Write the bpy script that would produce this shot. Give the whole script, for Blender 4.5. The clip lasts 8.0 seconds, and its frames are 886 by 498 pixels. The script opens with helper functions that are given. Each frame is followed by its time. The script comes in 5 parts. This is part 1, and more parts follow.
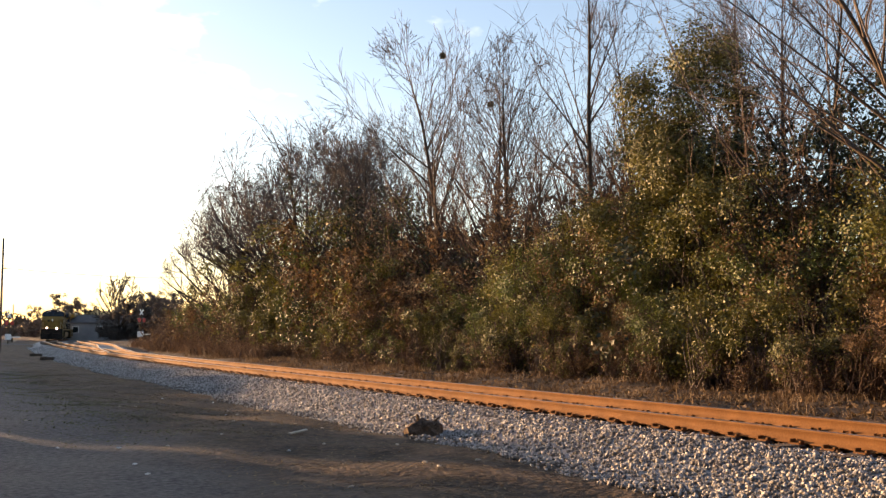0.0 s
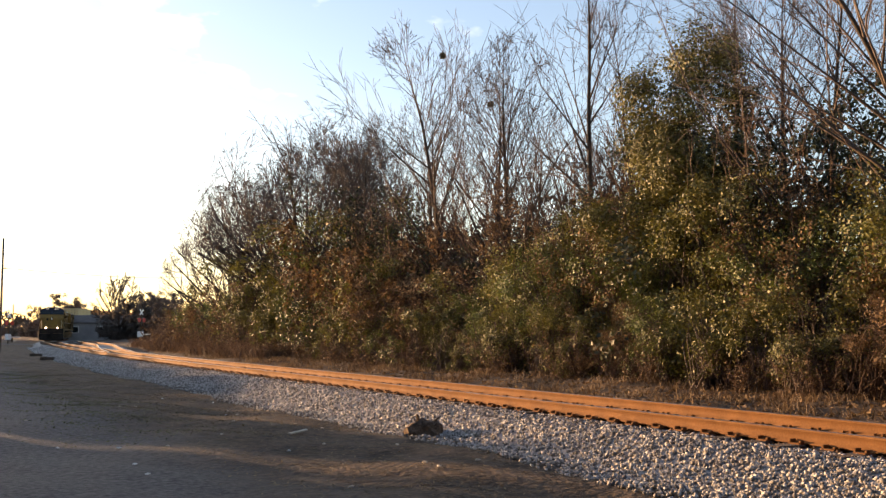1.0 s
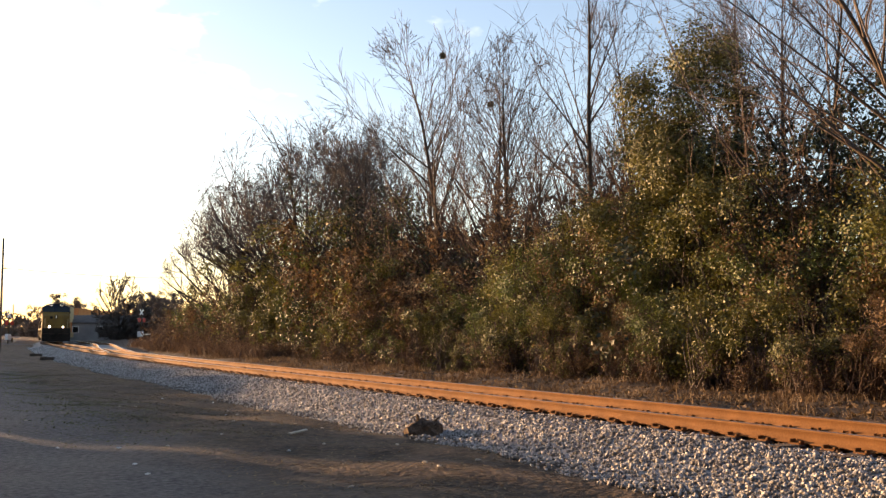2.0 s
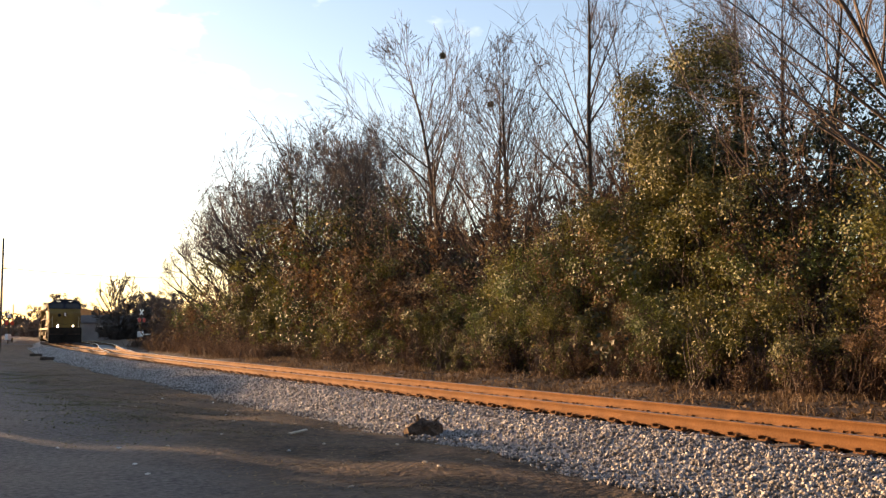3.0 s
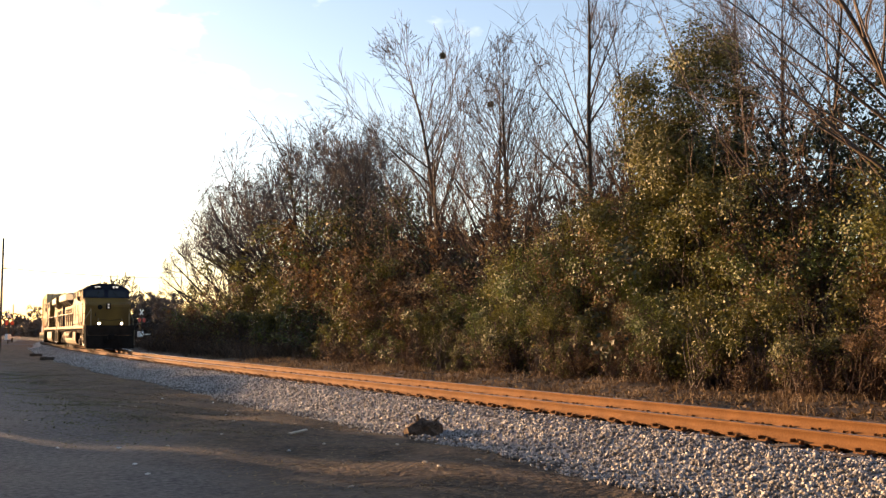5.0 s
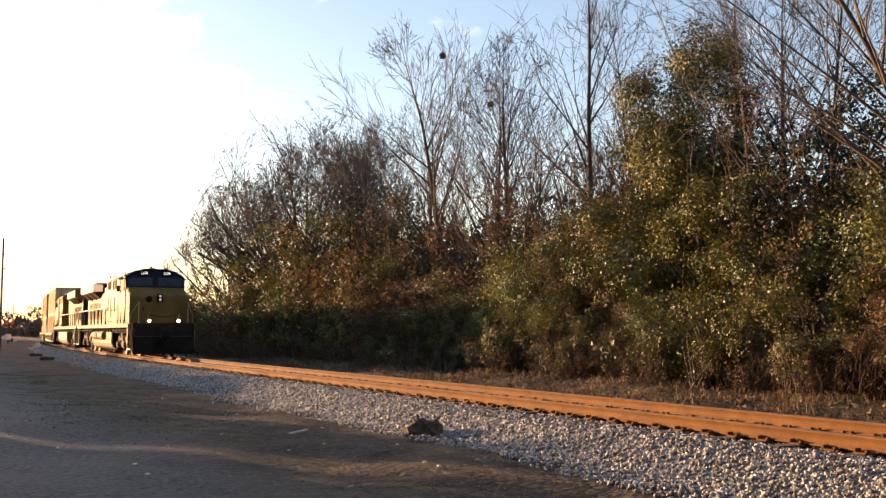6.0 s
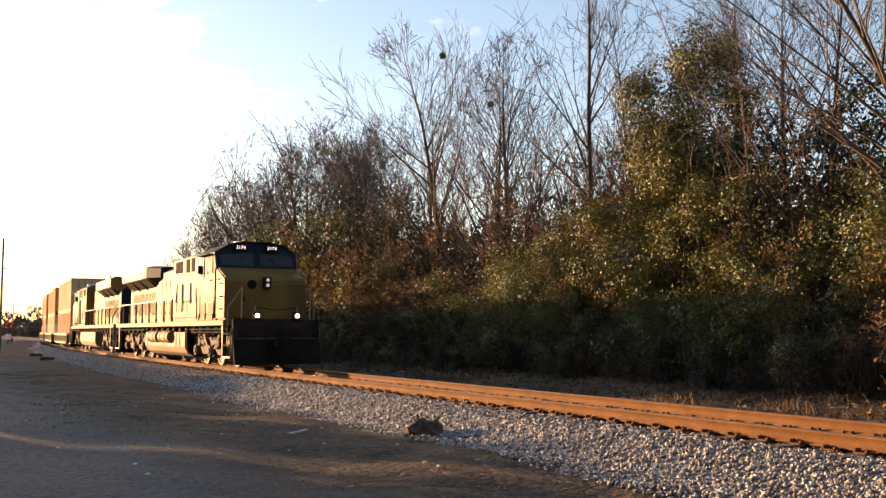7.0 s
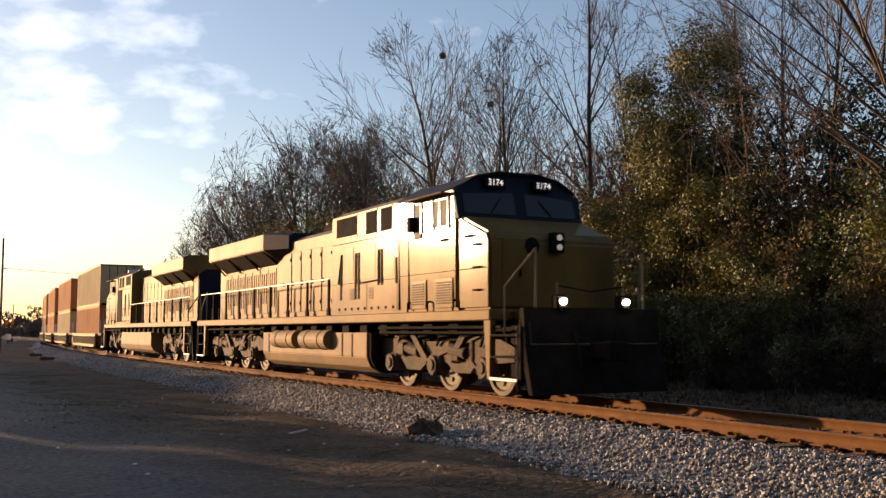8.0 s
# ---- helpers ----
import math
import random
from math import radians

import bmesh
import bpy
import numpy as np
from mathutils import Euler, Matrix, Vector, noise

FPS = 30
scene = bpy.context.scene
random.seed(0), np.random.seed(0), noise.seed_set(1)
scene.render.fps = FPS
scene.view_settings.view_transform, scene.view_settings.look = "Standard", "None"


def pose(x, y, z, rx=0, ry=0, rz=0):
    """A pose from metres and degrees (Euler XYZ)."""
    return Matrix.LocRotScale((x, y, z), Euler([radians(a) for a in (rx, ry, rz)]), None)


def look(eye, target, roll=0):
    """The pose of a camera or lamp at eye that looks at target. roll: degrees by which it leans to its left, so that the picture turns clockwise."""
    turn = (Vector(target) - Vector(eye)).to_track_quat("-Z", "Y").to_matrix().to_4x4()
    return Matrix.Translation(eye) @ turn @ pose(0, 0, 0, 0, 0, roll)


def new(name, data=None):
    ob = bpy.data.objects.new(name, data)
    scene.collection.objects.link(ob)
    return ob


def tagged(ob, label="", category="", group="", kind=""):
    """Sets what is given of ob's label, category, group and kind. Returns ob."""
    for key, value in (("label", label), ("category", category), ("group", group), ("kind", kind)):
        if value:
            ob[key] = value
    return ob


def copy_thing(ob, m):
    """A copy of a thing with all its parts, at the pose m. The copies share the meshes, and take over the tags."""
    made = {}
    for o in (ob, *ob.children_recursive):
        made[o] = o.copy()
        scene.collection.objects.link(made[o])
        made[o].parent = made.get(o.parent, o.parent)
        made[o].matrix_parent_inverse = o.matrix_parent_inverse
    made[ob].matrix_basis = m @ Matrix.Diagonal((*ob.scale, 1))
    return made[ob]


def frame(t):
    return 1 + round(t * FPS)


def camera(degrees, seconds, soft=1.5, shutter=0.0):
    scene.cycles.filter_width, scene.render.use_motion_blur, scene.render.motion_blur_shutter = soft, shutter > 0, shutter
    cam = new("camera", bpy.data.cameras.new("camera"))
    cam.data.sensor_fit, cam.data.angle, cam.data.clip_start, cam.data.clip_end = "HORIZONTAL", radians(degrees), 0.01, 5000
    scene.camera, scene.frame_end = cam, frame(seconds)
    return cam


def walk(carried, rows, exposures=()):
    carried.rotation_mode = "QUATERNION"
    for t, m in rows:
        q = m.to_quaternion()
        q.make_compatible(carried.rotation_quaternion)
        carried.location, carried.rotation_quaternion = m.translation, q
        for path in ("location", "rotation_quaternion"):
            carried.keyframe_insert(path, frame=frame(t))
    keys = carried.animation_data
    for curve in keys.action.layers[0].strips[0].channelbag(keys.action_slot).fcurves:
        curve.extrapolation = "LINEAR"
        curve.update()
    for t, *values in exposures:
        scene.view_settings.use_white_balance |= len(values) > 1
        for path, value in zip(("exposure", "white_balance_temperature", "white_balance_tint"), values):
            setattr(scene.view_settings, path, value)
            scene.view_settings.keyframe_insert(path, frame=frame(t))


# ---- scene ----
# Metres. z = 0 is the top of the rails, the camera stands over the origin.
EYE_Z = 1.197
TILT = 4.770
cam = camera(48.12, 8.0, soft=1.4, shutter=0.1)
CAM_POSE = pose(0, 0, EYE_Z, 90 + TILT, 0, 0)
walk(cam, [(0.0, CAM_POSE), (8.0, CAM_POSE)],
     exposures=[(0.0, 1.60, 7050, 22), (6.8, 1.60, 7050, 22), (7.3, 1.54, 7050, 22), (7.7, 1.32, 6950, 22), (8.0, 0.80, 6550, 21)])

# ---- daylight: a low sun to the left, beyond the edge of the view ----
SUN_ELEV, SUN_AZ = 5.8, -56.0
sun_dir = Vector((math.sin(radians(SUN_AZ)) * math.cos(radians(SUN_ELEV)),
                  math.cos(radians(SUN_AZ)) * math.cos(radians(SUN_ELEV)),
                  math.sin(radians(SUN_ELEV))))
sun = new("sun", bpy.data.lights.new("sun", "SUN"))
sun.data.energy, sun.data.angle, sun.data.color = 5.0, radians(0.55), (1.0, 0.64, 0.32)
sun.matrix_world = look(sun_dir * 50, (0, 0, 0))

world = bpy.data.worlds.new("sky")
scene.world = world
world.use_nodes = True
wt = world.node_tree
wt.nodes.clear()
sky = wt.nodes.new("ShaderNodeTexSky")
sky.sky_type = "NISHITA"
sky.sun_disc = False
sky.sun_elevation, sky.sun_rotation = radians(SUN_ELEV + 1.5), radians(SUN_AZ)
sky.air_density, sky.dust_density, sky.ozone_density = 0.95, 0.85, 1.5
w_bg = wt.nodes.new("ShaderNodeBackground")
w_bg.inputs["Strength"].default_value = 0.127
w_out = wt.nodes.new("ShaderNodeOutputWorld")
# thin clouds, as noise over the direction
w_tc = wt.nodes.new("ShaderNodeTexCoord")
w_n = wt.nodes.new("ShaderNodeTexNoise")
w_n.inputs["Scale"].default_value, w_n.inputs["Detail"].default_value = 13.0, 8.0
w_map = wt.nodes.new("ShaderNodeMapping")
w_map.inputs["Location"].default_value = (0.3, 0.1, 0.0)
w_map.inputs["Scale"].default_value = (1.0, 1.0, 2.2)
w_ramp = wt.nodes.new("ShaderNodeValToRGB")
w_ramp.color_ramp.elements[0].position, w_ramp.color_ramp.elements[1].position = 0.60, 0.78
w_add = wt.nodes.new("ShaderNodeMixRGB")
w_add.blend_type = "MIX"
w_mul = wt.nodes.new("ShaderNodeMath")
w_mul.operation = "MULTIPLY"
w_mul.inputs[1].default_value = 0.55
w_cl = wt.nodes.new("ShaderNodeMixRGB")
w_cl.blend_type = "ADD"
w_cl.inputs["Fac"].default_value = 1.0
w_cl.inputs["Color2"].default_value = (3.4, 3.1, 2.9, 1)
w_far = wt.nodes.new("ShaderNodeVectorMath")
w_far.operation = "DISTANCE"
w_far.inputs[1].default_value = (-0.365, 0.896, 0.262)
w_near = wt.nodes.new("ShaderNodeMapRange")
w_near.inputs["From Min"].default_value, w_near.inputs["From Max"].default_value = 0.03, 0.19
w_near.inputs["To Min"].default_value, w_near.inputs["To Max"].default_value = 0.21, 0.0
w_sum = wt.nodes.new("ShaderNodeMath")
w_sum.operation = "ADD"
wt.links.new(w_tc.outputs["Generated"], w_far.inputs[0])
wt.links.new(w_far.outputs["Value"], w_near.inputs["Value"])
wt.links.new(w_near.outputs[0], w_sum.inputs[1])
wt.links.new(w_n.outputs["Fac"], w_sum.inputs[0])
for a_, b_ in ((w_tc.outputs["Generated"], w_map.inputs["Vector"]), (w_map.outputs[0], w_n.inputs["Vector"]),
               (w_sum.outputs[0], w_ramp.inputs["Fac"]), (w_ramp.outputs["Color"], w_mul.inputs[0]),
               (w_mul.outputs[0], w_add.inputs["Fac"]), (sky.outputs[0], w_add.inputs["Color1"]),
               (sky.outputs[0], w_cl.inputs["Color1"]), (w_cl.outputs[0], w_add.inputs["Color2"]),
               (w_add.outputs[0], w_bg.inputs["Color"]), (w_bg.outputs[0], w_out.inputs["Surface"])):
    wt.links.new(a_, b_)


# ---- materials ----
def material(name, dark, light, rough=0.7, metal=0.0, scale=4.0, fine=60.0, bump=0.15, island=0.0, each=0.0,
             grime=None, grime_amount=0.0, spec=0.5, coat=0.0, depth=0.02):
    """Two colours mixed by coarse and fine noise in object space, with fine relief; island or each varies loose pieces."""
    m = bpy.data.materials.new(name)
    m.use_nodes = True
    t = m.node_tree
    b = t.nodes["Principled BSDF"]
    b.inputs["Roughness"].default_value, b.inputs["Metallic"].default_value = rough, metal
    b.inputs["Specular IOR Level"].default_value = spec
    b.inputs["Coat Weight"].default_value = coat
    b.inputs["Coat Roughness"].default_value = 0.095
    tc = t.nodes.new("ShaderNodeTexCoord")
    n1, n2 = t.nodes.new("ShaderNodeTexNoise"), t.nodes.new("ShaderNodeTexNoise")
    n1.inputs["Scale"].default_value, n1.inputs["Detail"].default_value = scale, 5
    n2.inputs["Scale"].default_value, n2.inputs["Detail"].default_value = fine, 3
    for n in (n1, n2):
        t.links.new(tc.outputs["Object"], n.inputs["Vector"])
    mix = t.nodes.new("ShaderNodeMath")
    mix.operation = "MULTIPLY_ADD"
    mix.inputs[1].default_value = 0.45
    t.links.new(n2.outputs["Fac"], mix.inputs[0])
    half = t.nodes.new("ShaderNodeMath")
    half.operation = "MULTIPLY"
    half.inputs[1].default_value = 0.55
    t.links.new(n1.outputs["Fac"], half.inputs[0])
    t.links.new(half.outputs[0], mix.inputs[2])
    ramp = t.nodes.new("ShaderNodeValToRGB")
    ramp.color_ramp.elements[0].position, ramp.color_ramp.elements[1].position = 0.36, 0.64
    ramp.color_ramp.elements[0].color, ramp.color_ramp.elements[1].color = (*dark, 1), (*light, 1)
    value = mix.outputs[0]
    if island or each:
        geo = t.nodes.new("ShaderNodeNewGeometry") if island else t.nodes.new("ShaderNodeObjectInfo")
        out = geo.outputs["Random Per Island"] if island else geo.outputs["Random"]
        ad = t.nodes.new("ShaderNodeMath")
        ad.operation = "MULTIPLY_ADD"
        ad.inputs[1].default_value, = (island or each,)
        t.links.new(out, ad.inputs[0])
        sh = t.nodes.new("ShaderNodeMath")
        sh.operation = "SUBTRACT"
        sh.inputs[1].default_value = (island or each) / 2
        t.links.new(value, sh.inputs[0])
        t.links.new(sh.outputs[0], ad.inputs[2])
        value = ad.outputs[0]
    t.links.new(value, ramp.inputs["Fac"])
    colour = ramp.outputs["Color"]
    if grime:
        n3 = t.nodes.new("ShaderNodeTexNoise")
        n3.inputs["Scale"].default_value, n3.inputs["Detail"].default_value = scale * 0.6, 8
        mp = t.nodes.new("ShaderNodeMapping")
        mp.inputs["Scale"].default_value = (1.6, 1.6, 0.5)
        t.links.new(tc.outputs["Object"], mp.inputs["Vector"])
        t.links.new(mp.outputs[0], n3.inputs["Vector"])
        r3 = t.nodes.new("ShaderNodeValToRGB")
        r3.color_ramp.elements[0].position, r3.color_ramp.elements[1].position = 0.45, 0.75
        t.links.new(n3.outputs["Fac"], r3.inputs["Fac"])
        am = t.nodes.new("ShaderNodeMath")
        am.operation = "MULTIPLY"
        am.inputs[1].default_value = grime_amount
        t.links.new(r3.outputs["Color"], am.inputs[0])
        mx = t.nodes.new("ShaderNodeMixRGB")
        mx.inputs["Color2"].default_value = (*grime, 1)
        t.links.new(am.outputs[0], mx.inputs["Fac"])
        t.links.new(colour, mx.inputs["Color1"])
        colour = mx.outputs[0]
    t.links.new(colour, b.inputs["Base Color"])
    if bump:
        bn = t.nodes.new("ShaderNodeBump")
        bn.inputs["Strength"].default_value, bn.inputs["Distance"].default_value = bump, depth
        t.links.new(n2.outputs["Fac"], bn.inputs["Height"])
        t.links.new(bn.outputs[0], b.inputs["Normal"])
    return m


def glowing(name, colour, strength):
    m = bpy.data.materials.new(name)
    m.use_nodes = True
    b = m.node_tree.nodes["Principled BSDF"]
    b.inputs["Emission Color"].default_value, b.inputs["Emission Strength"].default_value = (*colour, 1), strength
    b.inputs["Base Color"].default_value = (0.8, 0.75, 0.6, 1)
    return m


def leafy(name, dark, light, rough=0.55, through_light=0.2):
    """Leaves: varied leaf by leaf, slightly glossy, letting some light through."""
    m = material(name, dark, light, rough=rough, scale=0.9, fine=6, bump=0, island=0.34)
    t = m.node_tree
    b = t.nodes["Principled BSDF"]
    col = b.inputs["Base Color"].links[0].from_socket
    tr = t.nodes.new("ShaderNodeBsdfTranslucent")
    mx = t.nodes.new("ShaderNodeMixShader")
    mx.inputs[0].default_value = through_light
    t.links.new(col, tr.inputs["Color"])
    t.links.new(b.outputs[0], mx.inputs[1])
    t.links.new(tr.outputs[0], mx.inputs[2])
    t.links.new(mx.outputs[0], t.nodes["Material Output"].inputs["Surface"])
    return m


M = {
    "earth": material("earth", (0.02, 0.015, 0.011), (0.16, 0.108, 0.07), 0.9, spec=0.3, scale=1.5, fine=9, bump=0.9, depth=0.06,
                      grime=(0.085, 0.062, 0.034), grime_amount=0.6),
    "gravel_road": material("gravel_road", (0.19, 0.175, 0.155), (0.33, 0.305, 0.275), 0.95, scale=0.5, fine=22, bump=0.5, depth=0.03),
    "asphalt": material("asphalt", (0.04, 0.04, 0.042), (0.07, 0.07, 0.07), 0.9, scale=1, fine=60, bump=0.2),
    "ballast": material("ballast", (0.19, 0.185, 0.18), (0.40, 0.39, 0.37), 0.9, scale=1.2, fine=24, bump=0.8, depth=0.04),
    "stone": material("stone", (0.15, 0.14, 0.132), (0.47, 0.45, 0.42), 0.85, scale=3, fine=30, bump=0.2, island=0.7),
    "stone_rust": material("stone_rust", (0.09, 0.05, 0.025), (0.26, 0.15, 0.08), 0.9, scale=3, fine=30, bump=0.2, island=0.6),
    "rail": material("rail", (0.12, 0.055, 0.02), (0.205, 0.099, 0.038), 0.85, spec=0.15, scale=2.5, fine=40, bump=0.25, depth=0.004),
    "rail_head": material("rail_head", (0.35, 0.30, 0.26), (0.55, 0.5, 0.45), 0.3, 0.9, scale=6, fine=80, bump=0.05),
    "root": material("root_clump", (0.05, 0.032, 0.022), (0.17, 0.11, 0.07), 0.95, scale=6, fine=40, bump=0.8, depth=0.03),
    "tie": material("tie", (0.035, 0.025, 0.018), (0.11, 0.075, 0.05), 0.95, scale=5, fine=40, bump=0.6, each=0.3),
    "yellow": material("yellow_paint", (0.19, 0.108, 0.026), (0.26, 0.153, 0.042), 0.6, scale=0.7, fine=30, bump=0.02,
                       grime=(0.06, 0.036, 0.02), grime_amount=0.6, coat=0.2, spec=0.1),
    "navy": material("navy_paint", (0.008, 0.011, 0.022), (0.015, 0.019, 0.036), 0.6, scale=1, fine=30, bump=0.02, spec=0.15),
    "black": material("black_steel", (0.010, 0.009, 0.008), (0.026, 0.022, 0.019), 0.9, scale=2, fine=30, bump=0.1, spec=0.05),
    "dusty": material("dusty_steel", (0.02, 0.014, 0.009), (0.135, 0.083, 0.037), 0.85, scale=2.2, fine=30, bump=0.2,
                      grime=(0.05, 0.04, 0.03), grime_amount=0.6),
    "tank": material("tank_paint", (0.20, 0.122, 0.042), (0.28, 0.175, 0.066), 0.75, scale=1.2, fine=20, bump=0.05,
                     grime=(0.12, 0.09, 0.06), grime_amount=0.6),
    "steel": material("wheel_steel", (0.05, 0.036, 0.024), (0.12, 0.086, 0.052), 0.7, 0.2, scale=4, fine=40, bump=0.1),
    "white": material("white_paint", (0.70, 0.69, 0.66), (0.82, 0.81, 0.78), 0.5, scale=3, fine=40, bump=0.02),
    "rail_white": material("handrail_paint", (0.24, 0.18, 0.09), (0.32, 0.25, 0.14), 0.45, scale=3, fine=40, bump=0.02),
    "red": material("red_paint", (0.35, 0.03, 0.02), (0.5, 0.06, 0.04), 0.5, scale=3, fine=40, bump=0.02),
    "bark": material("bark", (0.025, 0.019, 0.015), (0.095, 0.07, 0.052), 0.95, scale=2.5, fine=25, bump=0.5, depth=0.03),
    "twig": material("twig", (0.045, 0.034, 0.030), (0.125, 0.096, 0.082), 0.9, scale=1.2, fine=9, bump=0),
    "twig_red": material("twig_red", (0.045, 0.027, 0.020), (0.12, 0.074, 0.05), 0.9, scale=1.2, fine=9, bump=0),
    "leaf_olive": leafy("leaf_olive", (0.04, 0.044, 0.010), (0.165, 0.158, 0.036)),
    "leaf_green": leafy("leaf_green", (0.034, 0.048, 0.010), (0.135, 0.165, 0.032)),
    "leaf_yellow": leafy("leaf_yellow", (0.06, 0.064, 0.012), (0.20, 0.19, 0.04)),
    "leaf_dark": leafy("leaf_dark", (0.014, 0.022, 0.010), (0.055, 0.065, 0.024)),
    "leaf_brown": leafy("leaf_brown", (0.060, 0.036, 0.018), (0.21, 0.135, 0.065), 0.8),
    "straw": leafy("straw", (0.07, 0.047, 0.028), (0.21, 0.145, 0.082), 0.85),
    "grass_dry": leafy("grass_dry", (0.10, 0.075, 0.045), (0.25, 0.185, 0.105), 0.85),
    "bank_grass": leafy("bank_grass", (0.055, 0.036, 0.025), (0.15, 0.10, 0.066), 0.9),
    # grey-brown leaves with the distance's shade and haze put into the colour
    "leaf_dusk": leafy("leaf_dusk", (0.06, 0.048, 0.042), (0.125, 0.102, 0.088), 0.9, 0.06),
    "grass_green": leafy("grass_green", (0.075, 0.08, 0.03), (0.17, 0.165, 0.065), 0.8),
    "container_cream": material("container_cream", (0.50, 0.38, 0.20), (0.62, 0.48, 0.27), 0.75, scale=0.8, fine=14, bump=0.03, spec=0.15,
                                grime=(0.35, 0.22, 0.12), grime_amount=0.35),
    "container_orange": material("container_orange", (0.50, 0.19, 0.065), (0.60, 0.26, 0.095), 0.75, scale=0.8, fine=14, bump=0.03, spec=0.15,
                                 grime=(0.25, 0.10, 0.05), grime_amount=0.4),
    "container_rust": material("container_rust", (0.22, 0.065, 0.03), (0.30, 0.10, 0.045), 0.75, scale=0.8, fine=14, bump=0.03, spec=0.15,
                               grime=(0.15, 0.06, 0.04), grime_amount=0.4),
    "container_grey": material("container_grey", (0.40, 0.36, 0.24), (0.52, 0.46, 0.32), 0.75, scale=0.8, fine=14, bump=0.03, spec=0.15,
                               grime=(0.3, 0.2, 0.12), grime_amount=0.35),
    "house": material("house_siding", (0.20, 0.20, 0.21), (0.30, 0.30, 0.30), 0.8, scale=1, fine=8, bump=0.05),
    "roof": material("roof_shingle", (0.05, 0.045, 0.045), (0.10, 0.09, 0.085), 0.9, scale=2, fine=20, bump=0.3),
    "wood_pole": material("pole_wood", (0.07, 0.055, 0.045), (0.15, 0.12, 0.095), 0.9, scale=3, fine=30, bump=0.3),
    "pale_wood": material("pale_wood", (0.45, 0.38, 0.29), (0.62, 0.54, 0.43), 0.85, scale=6, fine=40, bump=0.2),
    "lamp_on": glowing("lamp_on", (1.0, 0.80, 0.55), 60.0),
    "lamp_low": glowing("lamp_low", (1.0, 0.86, 0.7), 0.12),
    "lit_digits": glowing("lit_digits", (1.0, 0.95, 0.85), 0.5),
}
glass = bpy.data.materials.new("window_glass")
glass.use_nodes = True
gb = glass.node_tree.nodes["Principled BSDF"]
gb.inputs["Base Color"].default_value = (0.015, 0.018, 0.02, 1)
gb.inputs["Roughness"].default_value = 0.06
gb.inputs["Specular IOR Level"].default_value = 0.3
M["glass"] = glass
tinted = material("tinted_glass", (0.012, 0.013, 0.014), (0.03, 0.03, 0.03), 0.5, scale=2, fine=20, bump=0, spec=0.04)
M["tinted"] = tinted

# the ground turns to grey gravel on the yard's side
et = M["earth"].node_tree
eb = et.nodes["Principled BSDF"]
e_col = eb.inputs["Base Color"].links[0].from_socket
e_tc = et.nodes.new("ShaderNodeTexCoord")
e_dot = et.nodes.new("ShaderNodeVectorMath")
e_dot.operation = "DOT_PRODUCT"
e_dot.inputs[1].default_value = (0.884, 0.468, 0)
e_noise = et.nodes.new("ShaderNodeTexNoise")
e_noise.inputs["Scale"].default_value, e_noise.inputs["Detail"].default_value = 0.5, 6
e_add = et.nodes.new("ShaderNodeMath")
e_add.operation = "MULTIPLY_ADD"
e_add.inputs[1].default_value = 3.0
e_map = et.nodes.new("ShaderNodeMapRange")
e_map.inputs["From Min"].default_value, e_map.inputs["From Max"].default_value = 6.1, 4.0
e_grit = et.nodes.new("ShaderNodeTexNoise")
e_grit.inputs["Scale"].default_value, e_grit.inputs["Detail"].default_value = 14.0, 6
e_ramp = et.nodes.new("ShaderNodeValToRGB")
e_ramp.color_ramp.elements[0].position, e_ramp.color_ramp.elements[1].position = 0.35, 0.68
e_ramp.color_ramp.elements[0].color, e_ramp.color_ramp.elements[1].color = (0.072, 0.066, 0.061, 1), (0.165, 0.151, 0.14, 1)
e_mix = et.nodes.new("ShaderNodeMixRGB")
for a_, b_ in ((e_tc.outputs["Object"], e_dot.inputs[0]), (e_tc.outputs["Object"], e_noise.inputs["Vector"]), (e_tc.outputs["Object"], e_grit.inputs["Vector"]),
               (e_noise.outputs["Fac"], e_add.inputs[0]), (e_dot.outputs["Value"], e_add.inputs[2]), (e_add.outputs[0], e_map.inputs["Value"]),
               (e_grit.outputs["Fac"], e_ramp.inputs["Fac"]), (e_map.outputs[0], e_mix.inputs["Fac"]), (e_col, e_mix.inputs["Color1"]),
               (e_ramp.outputs["Color"], e_mix.inputs["Color2"]), (e_mix.outputs[0], eb.inputs["Base Color"])):
    et.links.new(a_, b_)

# ---- the line of the track: a gentle curve, s metres away from the near end ----
NODES_S = np.array([0, 40, 80, 120, 160, 200, 400.0])
NODES_K = np.array([0.00133, -0.00108, -0.00097, -0.00074, -0.00421, -0.0075, 0.0])
_s = np.arange(0, 420, 0.5)
_k = np.interp(_s, NODES_S, NODES_K)
_a = 2.04769 + np.cumsum(_k) * 0.5 - _k * 0.25
_X = 8.76348 + np.cumsum(np.cos(_a)) * 0.5
_Y = 5.81583 + np.cumsum(np.sin(_a)) * 0.5
_S = _s + 0.5
_pre = np.arange(-300, 0.5, 0.5)
TS = np.concatenate([_pre, _S])
TX = np.concatenate([8.76348 + np.cos(2.04769) * _pre, _X])
TY = np.concatenate([5.81583 + np.sin(2.04769) * _pre, _Y])
TA = np.concatenate([np.full(len(_pre), 2.04769), _a])


def spot(s, q=0.0, z=0.0):
    """The place s metres along the track and q metres to its wooded side."""
    a = np.interp(s, TS, TA)
    return Vector((np.interp(s, TS, TX) + math.sin(a) * q, np.interp(s, TS, TY) - math.cos(a) * q, z))


def heading(s):
    """The angle of the train's way at s, in degrees (towards the camera)."""
    return math.degrees(np.interp(s, TS, TA)) + 180


